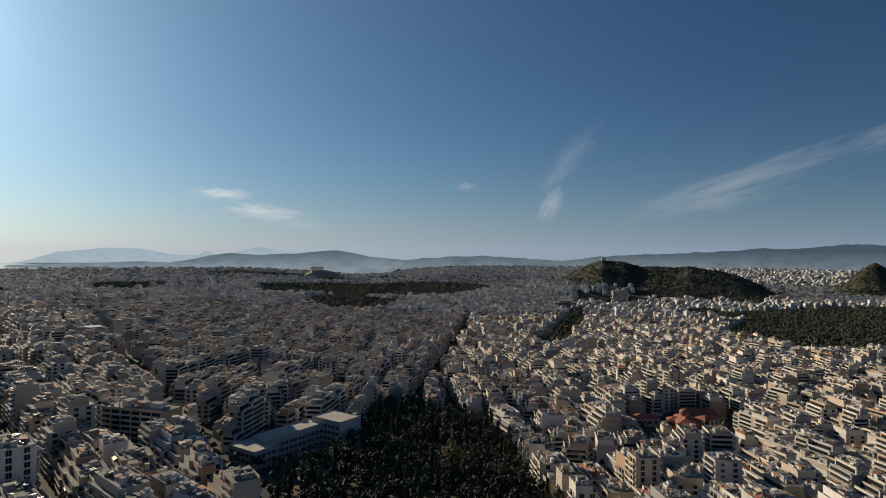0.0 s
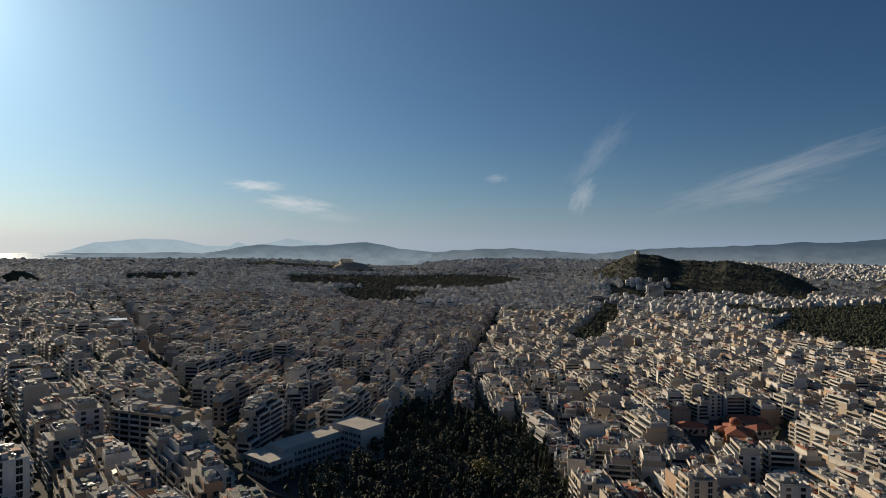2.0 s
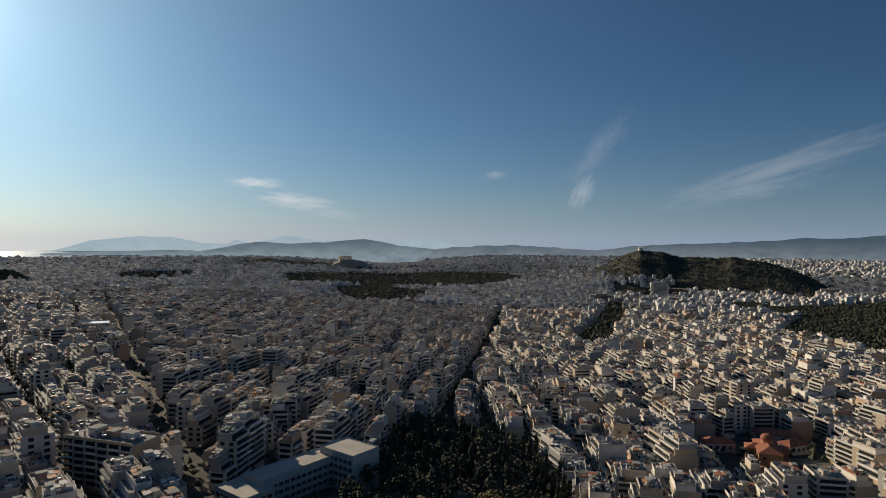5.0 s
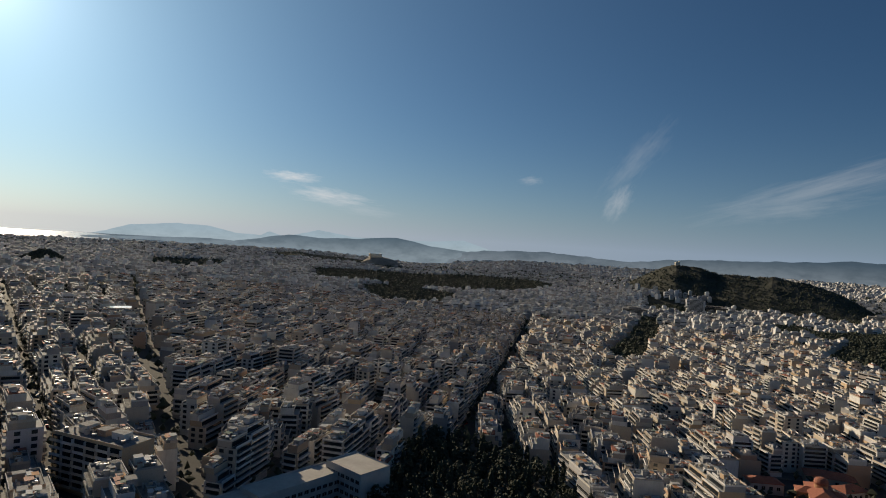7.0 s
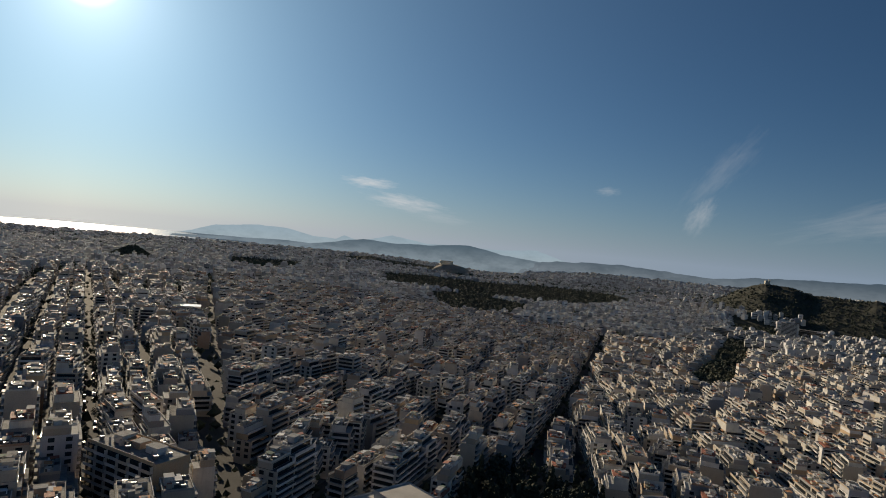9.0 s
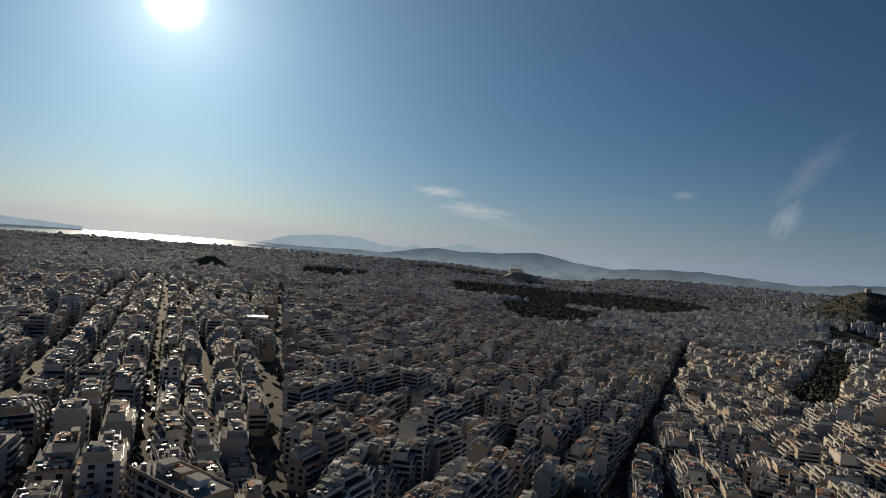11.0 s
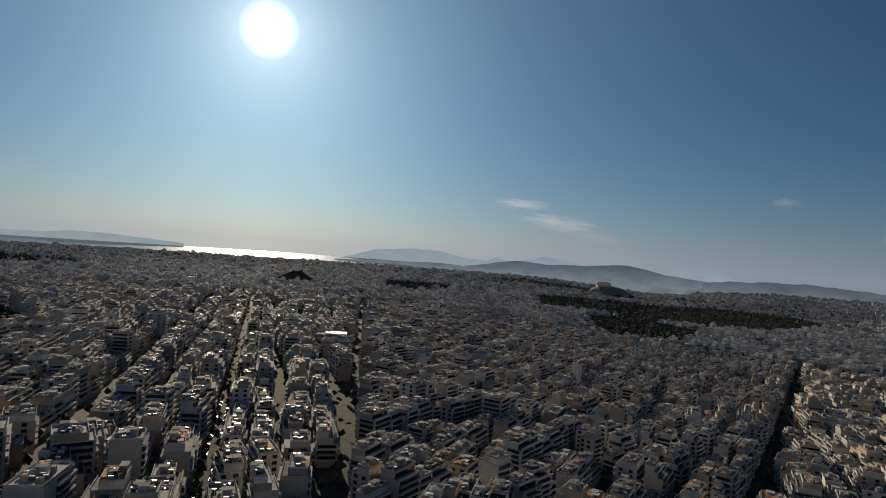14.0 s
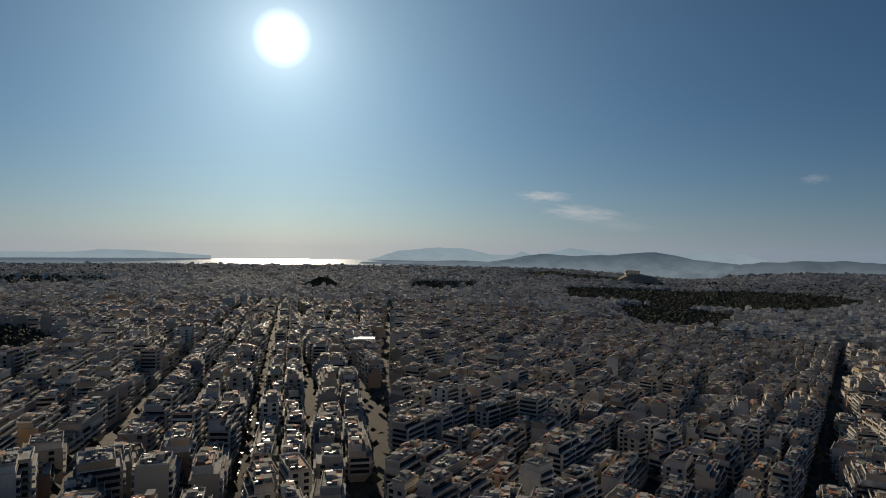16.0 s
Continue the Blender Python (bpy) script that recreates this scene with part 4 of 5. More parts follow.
def make_trees():
    r = np.random.RandomState(21)
    kinds = []
    for k in range(4):
        kinds.append(("cypress_tree", trunk_mesh(12, 0.2, r), cypress_crown(r, r.uniform(12, 16)), "slender dark green cypress in the park"))
    for k in range(4):
        h = r.uniform(9, 13)
        kinds.append(("pine_tree", trunk_mesh(h, 0.25, r), broad_crown(r, h, r.uniform(5, 7), LEAF), "dark green pine with an uneven crown"))
    yellow = ("broadleaf_tree", trunk_mesh(13, 0.3, r), broad_crown(r, 14, 7.5, LEAF_Y, 420), "tall tree with yellowing autumn leaves")

    def plant(kind, x, y, size, group):
        root = new(kind[0])
        root.matrix_world = Matrix.Translation((x, y, float(ground_z(x, y)))) @ Matrix.Rotation(r.uniform(0, 6.3), 4, "Z") @ Matrix.Diagonal((size, size, size * r.uniform(0.9, 1.15), 1))
        child("trunk", kind[1], root), child("crown", kind[2], root)
        tagged(root, kind[3], "tree", group)

    xs, ys = r.uniform(-40, 110, 3800), r.uniform(205, 494, 3800)
    spots = []
    for x, y in zip(xs, ys):
        if len(spots) < 300 and within(PARK, x, y) and all((x - a) ** 2 + (y - b) ** 2 > 24 for a, b in spots):
            if math.hypot(x - 54, y - 289) > 11:
                spots.append((x, y))
    for x, y in spots:
        plant(kinds[r.randint(0, 4) if r.rand() < 0.5 else r.randint(4, 8)], x, y, r.uniform(0.85, 1.25), "trees of the park")
    plant(yellow, 52, 294, 1.2, "trees of the park"), plant(yellow, 59, 287, 1.0, "trees of the park")
    # trees along the avenues
    for k in range(60):
        u = 400 + k * 10
        for v in (53.0 + (3.4 if k % 2 else -3.4),):
            x, y = u * A_U[0] + v * A_V[0] , u * A_U[1] + v * A_V[1]
            if k < 46 and r.rand() < 0.7:
                plant(kinds[4 + k % 4], x, y, r.uniform(0.4, 0.6), "street trees")
    for k in range(30):
        u, v = 500 + k * 10, -86.5 + (3.4 if k % 2 else -3.4)
        x, y = u * B_U[0] + v * B_V[0], u * B_U[1] + v * B_V[1]
        plant(kinds[4 + k % 4], x, y, r.uniform(0.4, 0.55), "street trees")
    # woods too far to tell the trees apart
    cs, ss = [], []
    for poly, pitch, size in ((WOOD, 7.0, 4.2), (GROVE, 8.0, 4.5), (GROVE_2, 9.0, 5.0), (GROVE_3, 8.0, 4.5), (GROVE_4, 6.0, 4.0), (GROVE_5, 6.0, 4.0), (BELT, 7.0, 4.5), (WOOD_2, 7.0, 4.2), (WOOD_3, 8.0, 4.5)):
        px, py = [p[0] for p in poly], [p[1] for p in poly]
        n = int((max(px) - min(px)) * (max(py) - min(py)) / pitch ** 2 * 0.9)
        x, y = r.uniform(min(px), max(px), n), r.uniform(min(py), max(py), n)
        ok = within(poly, x, y)
        x, y = x[ok], y[ok]
        for layer in (0, 1):
            hgt = r.uniform(3, 9, len(x)) + layer * 3
            cs.append(np.stack([x + r.normal(0, 1.5, len(x)), y + r.normal(0, 1.5, len(x)), ground_z(x, y) + hgt], -1))
            ss.append(r.uniform(0.6, 1.15, len(x)) * size * (0.8 if layer else 1))
    tagged(new("woods", clumps_mesh("woods", np.concatenate(cs), np.concatenate(ss), LEAF, r)), "dark green pine woods between the houses", "woods", kind="stuff")
    # scattered trees in courtyards and streets of the middle distance
    n = 14000
    far = r.uniform(150, 3900, n)
    x, y = polar(r.uniform(-55, 58, n), far)
    z = ground_z(x, y) + r.uniform(2, 7, n) + far * 0.0025
    tagged(new("courtyard_trees", clumps_mesh("courtyard_trees", np.stack([x, y, z], -1), r.uniform(1.2, 3.2, n) + far * 0.0016, LEAF, r)), "small dark trees in courtyards and streets", "trees", kind="stuff")


make_trees()
park_floor = [(p[0], p[1], float(ground_z(p[0], p[1])) + 0.12) for p in PARK]
tagged(new("park_ground", mesh_from("park_ground", np.array(park_floor), np.array([tuple(range(len(PARK)))]), [SOIL])), "dry shaded park soil", "ground", kind="structure")


def hill(name, az, d, el, half, deep, mat, label, wooded=True, seed=0.0, power=1.0, kind="structure"):
    """A hill whose crest shows at that elevation, with woods on it."""
    cx, cy = polar(az, d)
    foot = float(ground_z(cx, cy)) - 4
    top = EYE_Z + d * math.tan(radians(el))
    n = 70
    g = np.linspace(-1.15, 1.15, n)
    u, v = np.meshgrid(g, g, indexing="ij")
    ca, sa = math.cos(radians(az)), math.sin(radians(az))
    x, y = cx + u * half * ca - v * deep * sa, cy + u * half * sa + v * deep * ca
    rad = np.hypot(u, v)
    rough = np.array([noise.fractal(Vector((a * 2.2 + seed, b * 2.2, seed)), 0.8, 2.1, 5) for a, b in zip(u.ravel(), v.ravel())]).reshape(n, n)
    h = np.clip(1 - (rad * (1 + 0.16 * rough)) ** 1.25, 0, 1) ** power
    z = foot + (top - foot) * np.clip(h * (1 + 0.10 * rough * (1 - h)), 0, 1.02)
    vert = np.stack([x, y, z], -1).reshape(-1, 3)
    i, j = np.meshgrid(np.arange(n - 1), np.arange(n - 1), indexing="ij")
    q = (i * n + j).ravel()
    ob = tagged(new(name, mesh_from(name, vert, np.stack([q, q + n, q + n + 1, q + 1], -1), [mat])), label, "hill", kind=kind)
    if wooded:
        r = np.random.RandomState(int(seed * 10) + 3)
        k = r.randint(0, n * n, 4000)
        hh = ((z.ravel()[k] - foot) / (top - foot))
        keep = (hh > 0.04) & (hh < 0.93)
        c = vert[k][keep] + np.concatenate([r.normal(0, half / 60, (keep.sum(), 2)), r.uniform(-1, 2.0, (keep.sum(), 1))], 1)
        tagged(new("hill_woods", clumps_mesh("hill_woods", c, r.uniform(2.0, 4.2, len(c)), LEAF, r)), "dark pine woods covering a hill", "woods", kind="stuff")
    return ob, top, (cx, cy)


def crest_hill(name, crest, d, front, back, mat, label, seed, town):
    """A long hill under its crest line, wooded but for the slope that the town climbs."""
    az = np.linspace(min(c[0] for c in crest), max(c[0] for c in crest), 170)
    run = np.concatenate([np.linspace(d - front - 20, d, 40), np.linspace(d, d + back + 20, 16)[1:]])
    a, far = np.meshgrid(az, run, indexing="ij")
    x, y = polar(a, far)
    z, rise = crest_height(crest, d, front, back, x, y)
    rough = np.array([noise.fractal(Vector((p * 0.012 + seed, q * 0.012, seed)), 0.8, 2.1, 5) for p, q in zip(x.ravel(), y.ravel())]).reshape(x.shape)
    z = z + rough * np.minimum(rise * 0.10, 5.0) - 1.5 * (rise < 1)
    v = np.stack([x, y, z], -1).reshape(-1, 3)
    i, j = np.meshgrid(np.arange(len(az) - 1), np.arange(len(run) - 1), indexing="ij")
    q = (i * len(run) + j).ravel()
    k = len(run)
    tagged(new(name, mesh_from(name, v, np.stack([q, q + k, q + k + 1, q + 1], -1), [mat])), label, "hill", kind="structure")
    r = np.random.RandomState(int(seed * 10) + 3)
    pick = r.randint(0, len(v), 9000)
    ok = rise.ravel()[pick] > 3
    if town:
        ok &= ~((a.ravel()[pick] > -31.0) & (far.ravel()[pick] < d) & (rise.ravel()[pick] < 50))
        bald = (np.abs(a.ravel()[pick] + 28.0) < 1.6) & (rise.ravel()[pick] > 120) & (r.rand(len(pick)) < 0.7)
        ok &= ~(bald | ((np.abs(a.ravel()[pick] + 35.7) < 0.35) & (rise.ravel()[pick] > 85)))
    c = v[pick][ok] + np.concatenate([r.normal(0, 4, (ok.sum(), 2)), r.uniform(-1.5, 1.5, (ok.sum(), 1))], 1)
    tagged(new("hill_woods", clumps_mesh("hill_woods", c, r.uniform(2.0, 4.4, len(c)), LEAF, r)), "dark pine woods covering a hill", "woods", kind="stuff")


crest_hill("hill_summit", HILL_CREST, 2560, 360, 300, SCRUB, "steep dark wooded hill with a rocky summit and a long ridge", 1.3, True)
crest_hill("hill_wooded_ridge", RIDGE_CREST, 3400, 300, 260, SCRUB, "low wooded ridge beside the citadel", 7.7, False)
hill("hill_far_right", -49.5, 2900, -0.9, 190, 170, SCRUB, "brown hill at the edge of the city", True, 5.5, 1.5)
hill("hill_citadel", -1.2, 3320, -1.98, 115, 90, ROCK, "flat-topped limestone rock of a citadel", False, 6.2, 0.35)
hill("hill_citadel_slope", -1.2, 3300, -2.55, 190, 120, SCRUB, "dark slopes below the citadel", True, 6.9, 0.8)
hill("hill_left", 51.5, 2350, -2.85, 260, 160, SCRUB, "dark wooded hill above the houses", True, 9.4, 0.7)
hill("hill_small", 26.4, 1950, -2.66, 72, 60, SCRUB, "small round wooded hill among houses", True, 10.2, 0.9)

# ---------------------------------------------------------------- landmarks of the quarter


def school():
    """Long flat-roofed school with two wings round a yard."""
    root = new("school_building")
    root.matrix_world = Matrix.Translation((-32, 326, float(ground_z(-32, 326)))) @ Matrix.Rotation(radians(-48), 4, "Z")
    for name, cx, cy, hx, hy, h in (("long_wing", -8, 3, 7, 22, 14.0), ("end_wing", 2, 31, 12, 9, 17.0), ("low_wing", -5, -25, 11, 8, 12.5)):
        bm = bmesh.new()
        bmesh.ops.create_cube(bm, size=1, matrix=Matrix.Translation((cx, cy, h / 2 - 2)) @ Matrix.Diagonal((hx * 2, hy * 2, h + 4, 1)))
        top = max(bm.faces, key=lambda f: f.calc_center_median().z)
        bmesh.ops.inset_region(bm, faces=[top], thickness=0.35)
        bmesh.ops.translate(bm, verts=top.verts, vec=(0, 0, -0.6))
        top.material_index = 1
        me = bpy.data.meshes.new(name)
        bm.to_mesh(me)
        bm.free()
        me.materials.append(WALL_SCHOOL), me.materials.append(ROOF_PALE)
        wing = child(name, me, root)
        pane = shared("school_pane", lambda: boxes_mesh("window", [(0, 0, 0, 1.6, 1.1, 0.05, 0, 0, 0, 0), (0, -0.02, -0.12, 0.0, 1.25, 0.12, 0, 0, 1, 1), (0, -0.03, 0, 1.6, 0.04, 0.05, 0, 0, 1, 1)], [GLASS, TRIM]))
        for k in range(int(h // 3.6)):
            zf = 1.4 + k * 3.6
            for face, half, off in ((0, hx, hy), (90, hy, hx), (270, hy, hx)):
                if face == 90 and name == "end_wing":
                    continue
                n = int(half * 2 / 3.4)
                for i in range(n):
                    m = Matrix.Translation((cx, cy, zf)) @ Matrix.Rotation(radians(face), 4, "Z") @ Matrix.Translation(((i - (n - 1) / 2) * 3.3, -off - 0.04, 0))
                    child("window", pane, wing, m)
    tagged(root, "pale grey school with flat roofs and rows of windows", "school")
    yard = [(-38, 302), (-18, 302), (8, 330), (-10, 338)]
    tagged(new("school_yard", mesh_from("school_yard", np.array([(a, b, float(ground_z(a, b)) + 0.1) for a, b in yard]), np.array([(0, 1, 2, 3)]), [PAVING])), "grey paved school yard", "yard", kind="structure")


WALL_SCHOOL = surface("grey_blue_render", (0.34, 0.35, 0.35), (0.50, 0.50, 0.48), 0.2, 0.85)
ROOF_PALE = surface("pale_roof_sheet", (0.30, 0.28, 0.25), (0.46, 0.43, 0.39), 0.12, 0.8)
school()


def tall_block(x, y, hw, hd, floors, turn, name, label):
    """A tall block with stepped balcony bands along its front."""
    root = new(name)
    root.matrix_world = Matrix.Translation((x, y, float(ground_z(x, y)))) @ Matrix.Rotation(turn, 4, "Z")
    child("wall", wall_mesh(hw, hd, floors, 0), root)
    h = floors * FLOOR + 0.6
    for k in range(1, floors):
        zf = k * FLOOR + 0.6
        n = max(2, int(hw * 2 / 6))
        for i in range(n):
            w = hw / n - 0.12
            cx = (i - (n - 1) / 2) * hw * 2 / n
            out = 0.5 + 0.35 * (i % 2)
            child("balcony", shared(("tall", round(w, 2), i % 2), lambda: boxes_mesh("balcony", [(0, 0, -0.2, 0, w, 0.75, 0, 0, 1, 2), (0, -0.7, 0, 1.0, w, 0.06, 0, 0, 1, 1), (w, 0, 0, 2.5, 0.06, 0.7, 0, 0, 1, 1)], HOUSE)), root, Matrix.Translation((cx, -hd - out, zf)))
        child("glazing", shared(("band", round(hw, 1)), lambda: boxes_mesh("glazing", [(0, 0, 0.1, 2.4, hw - 0.5, 0.05, 0, 0, 3, 3)], HOUSE)), root, Matrix.Translation((0, -hd - 0.03, zf)))
    for sx, sw, sd, sh in ((-0.45, 2.6, 3.0, 3.2), (0.5, 3.4, 2.2, 2.7), (0.05, 2.2, 2.4, 2.6)):
        child("stair_head", boxes_mesh("stair_head", [(sx * hw, 0.5, h, h + sh, sw, sd, 0, 0, 0, 2), (sx * hw, 0.5, h + sh, h + sh + 0.18, sw + 0.25, sd + 0.25, 0, 0, 1, 2)], HOUSE), root)
    tagged(child("roof_clutter", boxes_mesh("roof_clutter", roof_clutter(hw, hd, h, 0, np.random.RandomState(77), 22), HOUSE), root), "low walls and sheds on the roof", kind="stuff")
    heater = shared("heater", lambda: None)
    for i in range(7):
        child("solar_water_heater", heater, root, Matrix.Translation((hw * (-0.85 + 0.27 * i), (-0.5, 0.55, -0.1)[i % 3] * hd, h)) @ Matrix.Rotation(SUN_TURN - turn, 4, "Z"))
    tagged(root, label, "apartment building")


tall_block(-115.5, 335.7, 20.0, 8.0, 8, radians(-28), "balcony_block", "eight-storey grey block with stepped white balcony bands")


def church():
    """Brick church with red tiled roofs and a small dome."""
    root = new("church")
    root.matrix_world = Matrix.Translation((264, 388, float(ground_z(264, 388)))) @ Matrix.Rotation(radians(-30), 4, "Z")
    brick = surface("ochre_brick", (0.30, 0.15, 0.08), (0.46, 0.26, 0.14), 0.4, 0.9)
    for name, cx, cy, hx, hy, h in (("nave", 0, 0, 7, 15, 10), ("transept", 0, 3, 13, 5, 9), ("apse", 0, 17, 5, 4, 7), ("aisle", -9, -8, 3, 7, 5.5), ("aisle", 9, -8, 3, 7, 5.5)):
        body = child(name, boxes_mesh(name, [(cx, cy, -4, h, hx, hy, 0, 0, 0, 0)], [brick]), root)
        if hx >= hy:
            child("tiled_roof", tile_roof(hx + 0.5, hy + 0.5), body, Matrix.Translation((cx, cy, h)))
        else:
            child("tiled_roof", tile_roof(hy + 0.5, hx + 0.5), body, Matrix.Translation((cx, cy, h)) @ Matrix.Rotation(math.pi / 2, 4, "Z"))
        for i in range(3):
            child("window", shared("arch", lambda: boxes_mesh("window", [(0, 0, 0, 2.4, 0.6, 0.06, 0, 0, 0, 0)], [GLASS])), body, Matrix.Translation((cx - hx - 0.02, cy + (i - 1) * hy * 0.55, h * 0.45)) @ Matrix.Rotation(math.pi / 2, 4, "Z"))
    bm = bmesh.new()
    bmesh.ops.create_cone(bm, cap_ends=True, segments=16, radius1=3.6, radius2=3.6, depth=5, matrix=Matrix.Translation((0, 3, 13)))
    part("drum", bm, brick, root)
    bm = bmesh.new()
    bmesh.ops.create_uvsphere(bm, u_segments=16, v_segments=8, radius=4.0, matrix=Matrix.Translation((0, 3, 15.3)) @ Matrix.Diagonal((1, 1, 0.75, 1)))
    part("dome", bm, TILE, root, "red tiled dome")
    tagged(root, "ochre brick church with red tiled roofs and a dome", "church")
    for x, y, w, d, t in ((306, 432, 15, 7, -30), (300, 408, 10, 6, 10), (246, 415, 10, 6, -12), (232, 353, 8, 5, 20)):
        villa = new("tiled_house")
        villa.matrix_world = Matrix.Translation((x, y, float(ground_z(x, y)))) @ Matrix.Rotation(radians(t), 4, "Z")
        child("wall", boxes_mesh("wall", [(0, 0, -4, 6.5, w, d, 0, 0, 0, 0)], HOUSE), villa)
        child("tiled_roof", tile_roof(w + 0.5, d + 0.5), villa, Matrix.Translation((0, 0, 6.5)), "red clay tile roof")
        for i in range(4):
            child("window", shared("pane", lambda: None), villa, Matrix.Translation(((i - 1.5) * w * 0.45, -d - 0.03, 2.6)))
        tagged(villa, "low house with a red clay tile roof", "house")


church()


def market_hall():
    """Long low hall with a bright sheet-metal roof."""
    root = new("market_hall")
    root.matrix_world = Matrix.Translation((-290, 810, float(ground_z(-290, 810)))) @ Matrix.Rotation(radians(19), 4, "Z")
    child("wall", boxes_mesh("wall", [(0, 0, -4, 18.5, 13, 5, 0, 0, 0, 1)], [WALL, ROOF]), root)
    child("metal_roof", boxes_mesh("metal_roof", [(0, 0, 18.6, 18.8, 13.4, 5.4, 0, 1.05, 0, 0)], [SHEET]), root, None, "bright zinc sheet roof")
    for i in range(7):
        child("window", shared("pane", lambda: None), root, Matrix.Translation(((i - 3) * 3.3, -5.03, 14.5)))
    tagged(root, "long hall with a bright sheet-metal roof", "hall")


SHEET = surface("zinc_sheet", (0.60, 0.60, 0.60), (0.80, 0.80, 0.79), 0.8, 0.33, metal=0.9, bump=0.0)
market_hall()


def tower_slab(x, y, hw, hd, h, turn, label, mat):
    """A far office or hotel slab with window bands."""
    root = new("high_rise")
    root.matrix_world = Matrix.Translation((x, y, float(ground_z(x, y)))) @ Matrix.Rotation(turn, 4, "Z")
    child("body", boxes_mesh("body", [(0, 0, -5, h, hw, hd, 0, 0, 0, 1)], [mat, ROOF]), root)
    child("plant_room", boxes_mesh("plant_room", [(0, 0, h, h + 4, hw * 0.5, hd * 0.6, 0, 0, 0, 1)], [mat, ROOF]), root)
    for k in range(int(h // 3.5)):
        child("window_band", shared(("slab", hw), lambda: boxes_mesh("window_band", [(0, 0, 0, 1.5, hw - 1, 0.06, 0, 0, 0, 0)], [GLASS])), root, Matrix.Translation((0, -hd - 0.05, 2 + k * 3.5)))
    tagged(root, label, "high-rise")


tower_slab(988, 1784, 20, 12, 49, radians(-42), "pale concrete high-rise slab with window bands", WALL_SCHOOL)
tower_slab(1080, 1850, 44, 14, 24, radians(-30), "long glazed office building beside a tower", GLASS)
tower_slab(1600, 1770, 42, 16, 26, radians(-38), "long white public building above the houses", MARBLE)
tower_slab(728, 1650, 32, 18, 26, radians(-20), "dark concrete office block", METAL)


def citadel():
    """Ruined temple with columns on the flat top of the rock."""
    cx, cy = polar(-0.75, 3300)
    z = EYE_Z + 3300 * math.tan(radians(-2.02))
    root = new("temple")
    root.matrix_world = Matrix.Translation((cx, cy, z)) @ Matrix.Rotation(radians(12), 4, "Z")
    child("steps", boxes_mesh("steps", [(0, 0, -6, 1.5, 34, 15, 0, 0, 0, 0)], [MARBLE]), root)
    child("entablature", boxes_mesh("entablature", [(0, -14, 12, 16, 33, 1.6, 0, 0, 0, 0), (0, 14, 12, 16, 33, 1.6, 0, 0, 0, 0), (-32, 0, 12, 17, 1.5, 14, 0, 0, 0, 0), (32, 0, 12, 17, 1.5, 14, 0, 0, 0, 0)], [MARBLE]), root)
    bm = bmesh.new()
    bmesh.ops.create_cone(bm, cap_ends=True, segments=8, radius1=1.1, radius2=0.85, depth=10.6, matrix=Matrix.Translation((0, 0, 5.3)))
    col = bpy.data.meshes.new("column")
    bm.to_mesh(col)
    bm.free()
    col.materials.append(MARBLE)
    for i in range(17):
        for s in (-14, 14):
            child("column", col, root, Matrix.Translation(((i - 8) * 4.0, s, 1.5)))
    for i in range(1, 7):
        for s in (-32, 32):
            child("column", col, root, Matrix.Translation((s, (i - 3.5) * 4.0, 1.5)))
    tagged(root, "weathered marble temple ruin with rows of columns", "temple")
    chapel = new("chapel")
    hx, hy = polar(-28.2, 2556)
    hz = EYE_Z + 2560 * math.tan(radians(-0.9))
    chapel.matrix_world = Matrix.Translation((hx, hy, hz))
    child("wall", boxes_mesh("wall", [(0, 0, -8, 6, 7, 5, 0, 0, 0, 0), (9, 0, -8, 11, 2, 2, 0, 0, 0, 0)], [MARBLE]), chapel)
    bm = bmesh.new()
    bmesh.ops.create_uvsphere(bm, u_segments=12, v_segments=8, radius=3.4, matrix=Matrix.Translation((0, 0, 6.5)))
    part("dome", bm, MARBLE, chapel)
    tagged(chapel, "small white chapel with a dome on the summit", "chapel")


citadel()


def ship():
    sx, sy = polar(34.5, 4560)
    root = new("cargo_ship")
    root.matrix_world = Matrix.Translation((sx, sy, -45 + (4560 - 4270) / 680 * 58 + 1)) @ Matrix.Rotation(radians(34), 4, "Z")
    child("hull", boxes_mesh("hull", [(0, 0, -3, 6, 26, 6, 0, 0, 0, 0)], [METAL]), root)
    child("bridge", boxes_mesh("bridge", [(-18, 0, 6, 13, 4, 5, 0, 0, 0, 0)], [METAL]), root)
    tagged(root, "dark cargo ship on the glittering sea", "ship")


ship()
# ---------------------------------------------------------------- parked cars


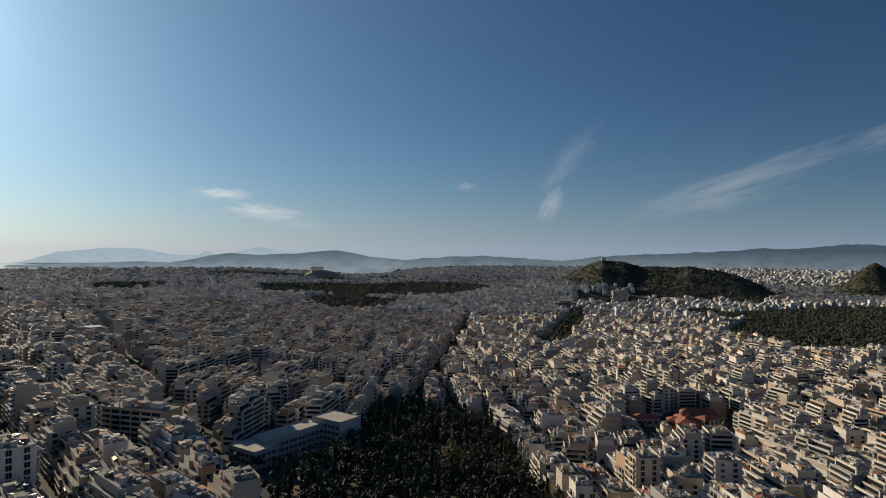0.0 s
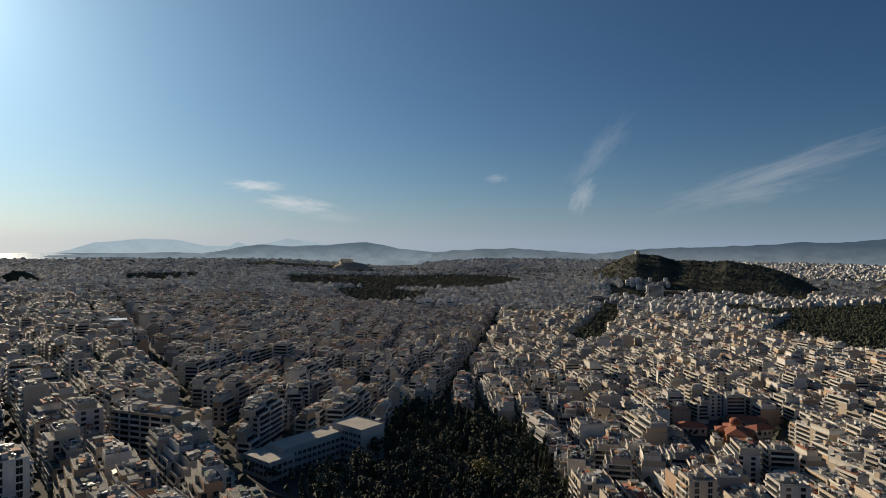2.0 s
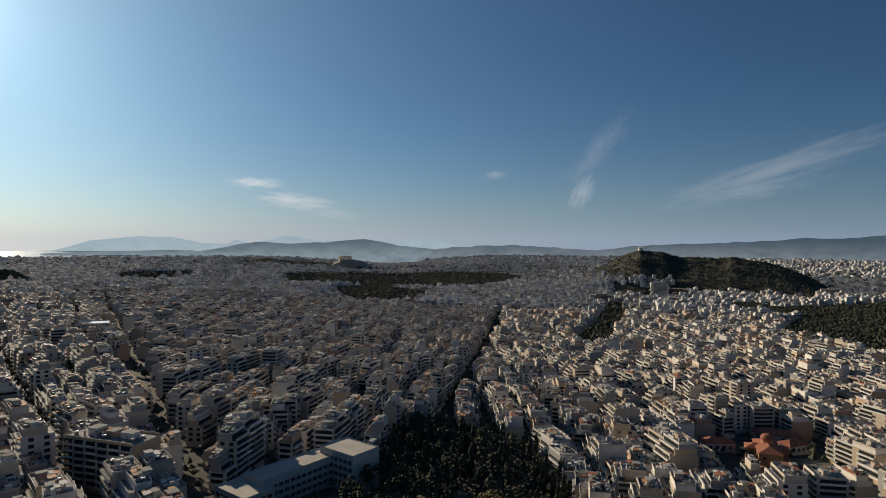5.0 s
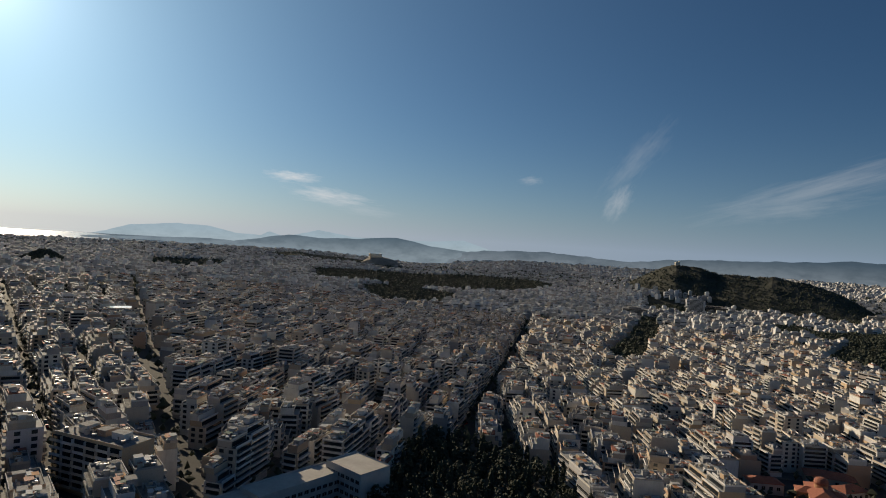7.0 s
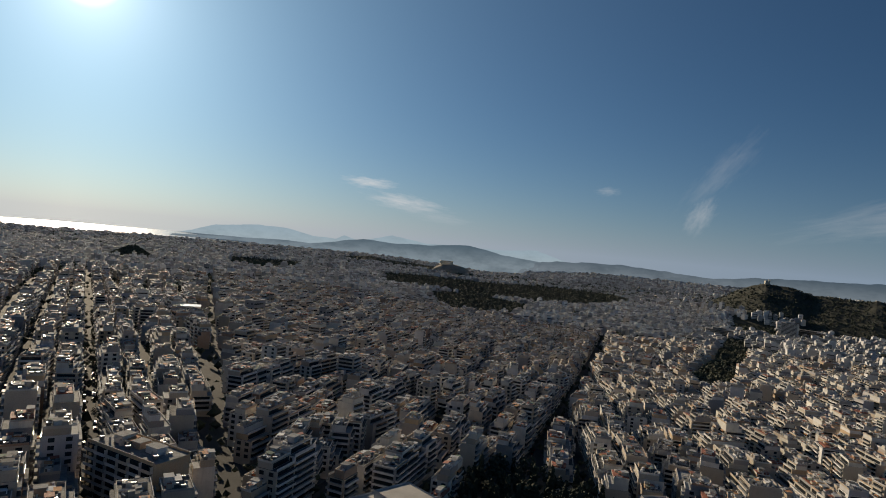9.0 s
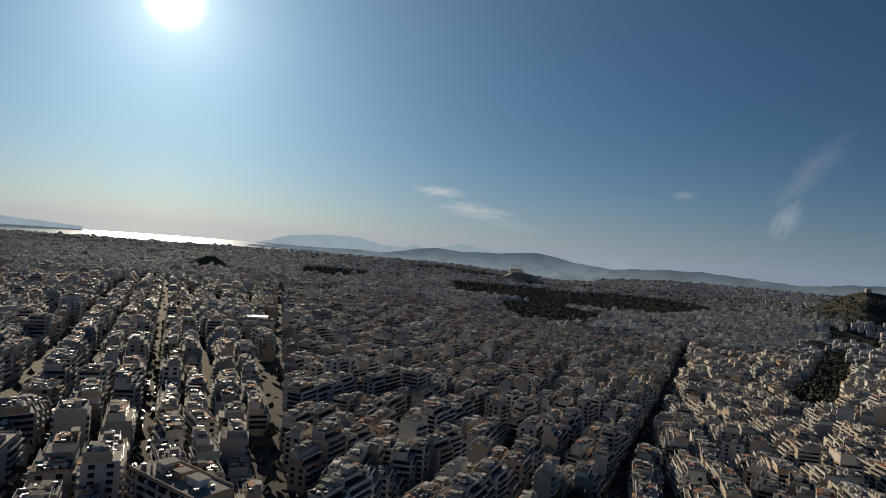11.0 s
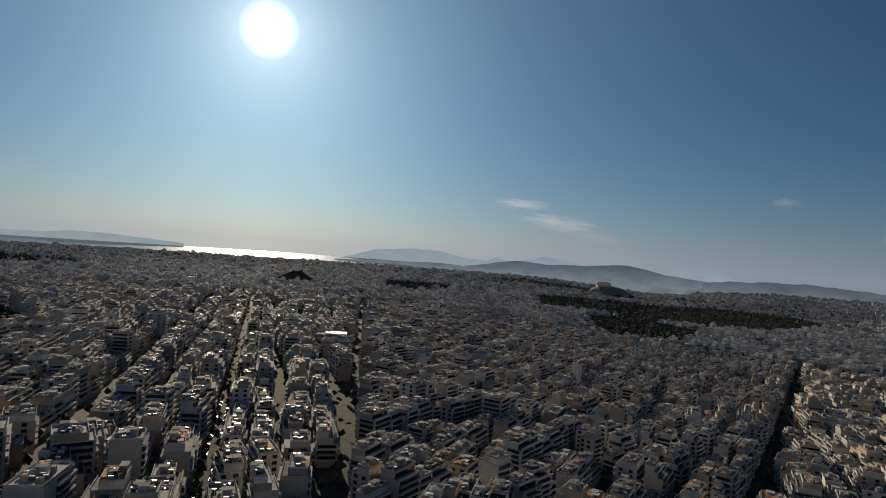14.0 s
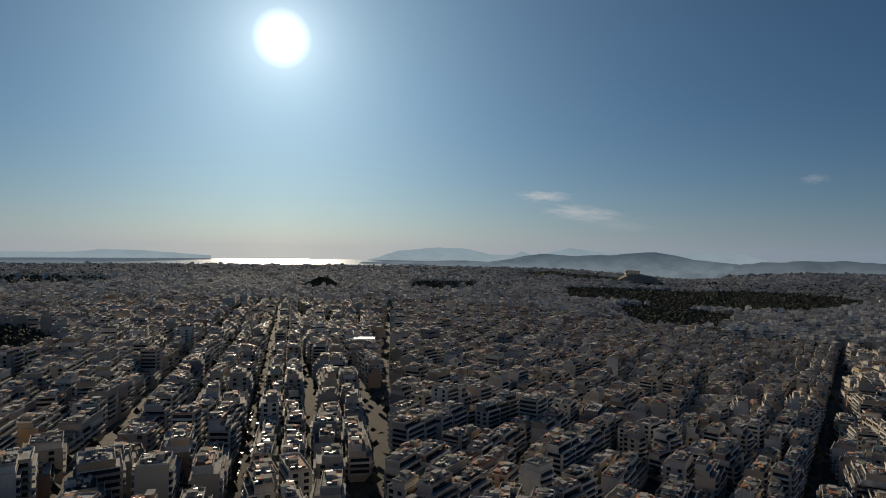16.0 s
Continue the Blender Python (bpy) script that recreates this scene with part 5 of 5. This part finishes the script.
def car_meshes(paint):
    def prism(name, profile, half, mat):
        bm = bmesh.new()
        rows = [[bm.verts.new((x, s * half * (0.86 if z > 1.0 else 1.0), z)) for x, z in profile] for s in (-1, 1)]
        n = len(profile)
        for i in range(n):
            bm.faces.new((rows[0][i], rows[0][(i + 1) % n], rows[1][(i + 1) % n], rows[1][i]))
        bm.faces.new(rows[0][::-1]), bm.faces.new(rows[1])
        bmesh.ops.recalc_face_normals(bm, faces=bm.faces)
        me = bpy.data.meshes.new(name)
        bm.to_mesh(me)
        bm.free()
        me.materials.append(mat)
        return me
    body = prism("body", ((-2.1, 0.3), (2.1, 0.3), (2.15, 0.7), (1.3, 0.88), (-1.9, 0.92), (-2.1, 0.8)), 0.86, paint)
    cabin = prism("cabin_glass", ((-1.8, 0.9), (1.0, 0.86), (0.35, 1.36), (-1.3, 1.38)), 0.8, GLASS)
    roof = prism("roof_panel", ((-1.28, 1.37), (0.33, 1.35), (0.25, 1.44), (-1.2, 1.45)), 0.8, paint)
    return body, cabin, roof


def parked_cars():
    bm = bmesh.new()
    bmesh.ops.create_cone(bm, cap_ends=True, segments=10, radius1=0.32, radius2=0.32, depth=0.22, matrix=Matrix.Rotation(math.pi / 2, 4, "X"))
    wheel = bpy.data.meshes.new("wheel")
    bm.to_mesh(wheel)
    bm.free()
    wheel.materials.append(RUBBER)
    sets = [car_meshes(p) for p in CAR_PAINT]
    words = ("white", "black", "silver-grey", "dark red", "dark blue")
    r = np.random.RandomState(5)
    for u_dir, v_dir, v, u0, u1, count in ((A_U, A_V, 53.0, 380, 640, 34), (A_U, A_V, 12.0, 340, 580, 30), (B_U, B_V, -86.5, 500, 640, 14)):
        for k in range(count):
            u, s = u0 + (u1 - u0) * (k + r.uniform(-0.35, 0.35)) / count, (1 if r.rand() < 0.5 else -1)
            x, y = u * u_dir[0] + (v + s * 2.6) * v_dir[0], u * u_dir[1] + (v + s * 2.6) * v_dir[1]
            c = r.randint(0, 5)
            dx, dy = u_dir
            slope = math.atan2(float(ground_z(x + dx, y + dy) - ground_z(x - dx, y - dy)), 2.0)
            root = new("parked_car")
            root.matrix_world = Matrix.Translation((x, y, float(ground_z(x, y)) + 0.05)) @ Matrix.Rotation(math.atan2(dy, dx) + (math.pi if s > 0 else 0), 4, "Z") @ Matrix.Rotation(-slope if s < 0 else slope, 4, "Y")
            for name, me in zip(("body", "cabin_glass", "roof_panel"), sets[c]):
                child(name, me, root)
            for wx, wy in ((-1.3, -0.78), (-1.3, 0.78), (1.3, -0.78), (1.3, 0.78)):
                child("wheel", wheel, root, Matrix.Translation((wx, wy, 0.32)))
            tagged(root, f"{words[c]} car parked along the kerb", "car", "parked cars")


parked_cars()
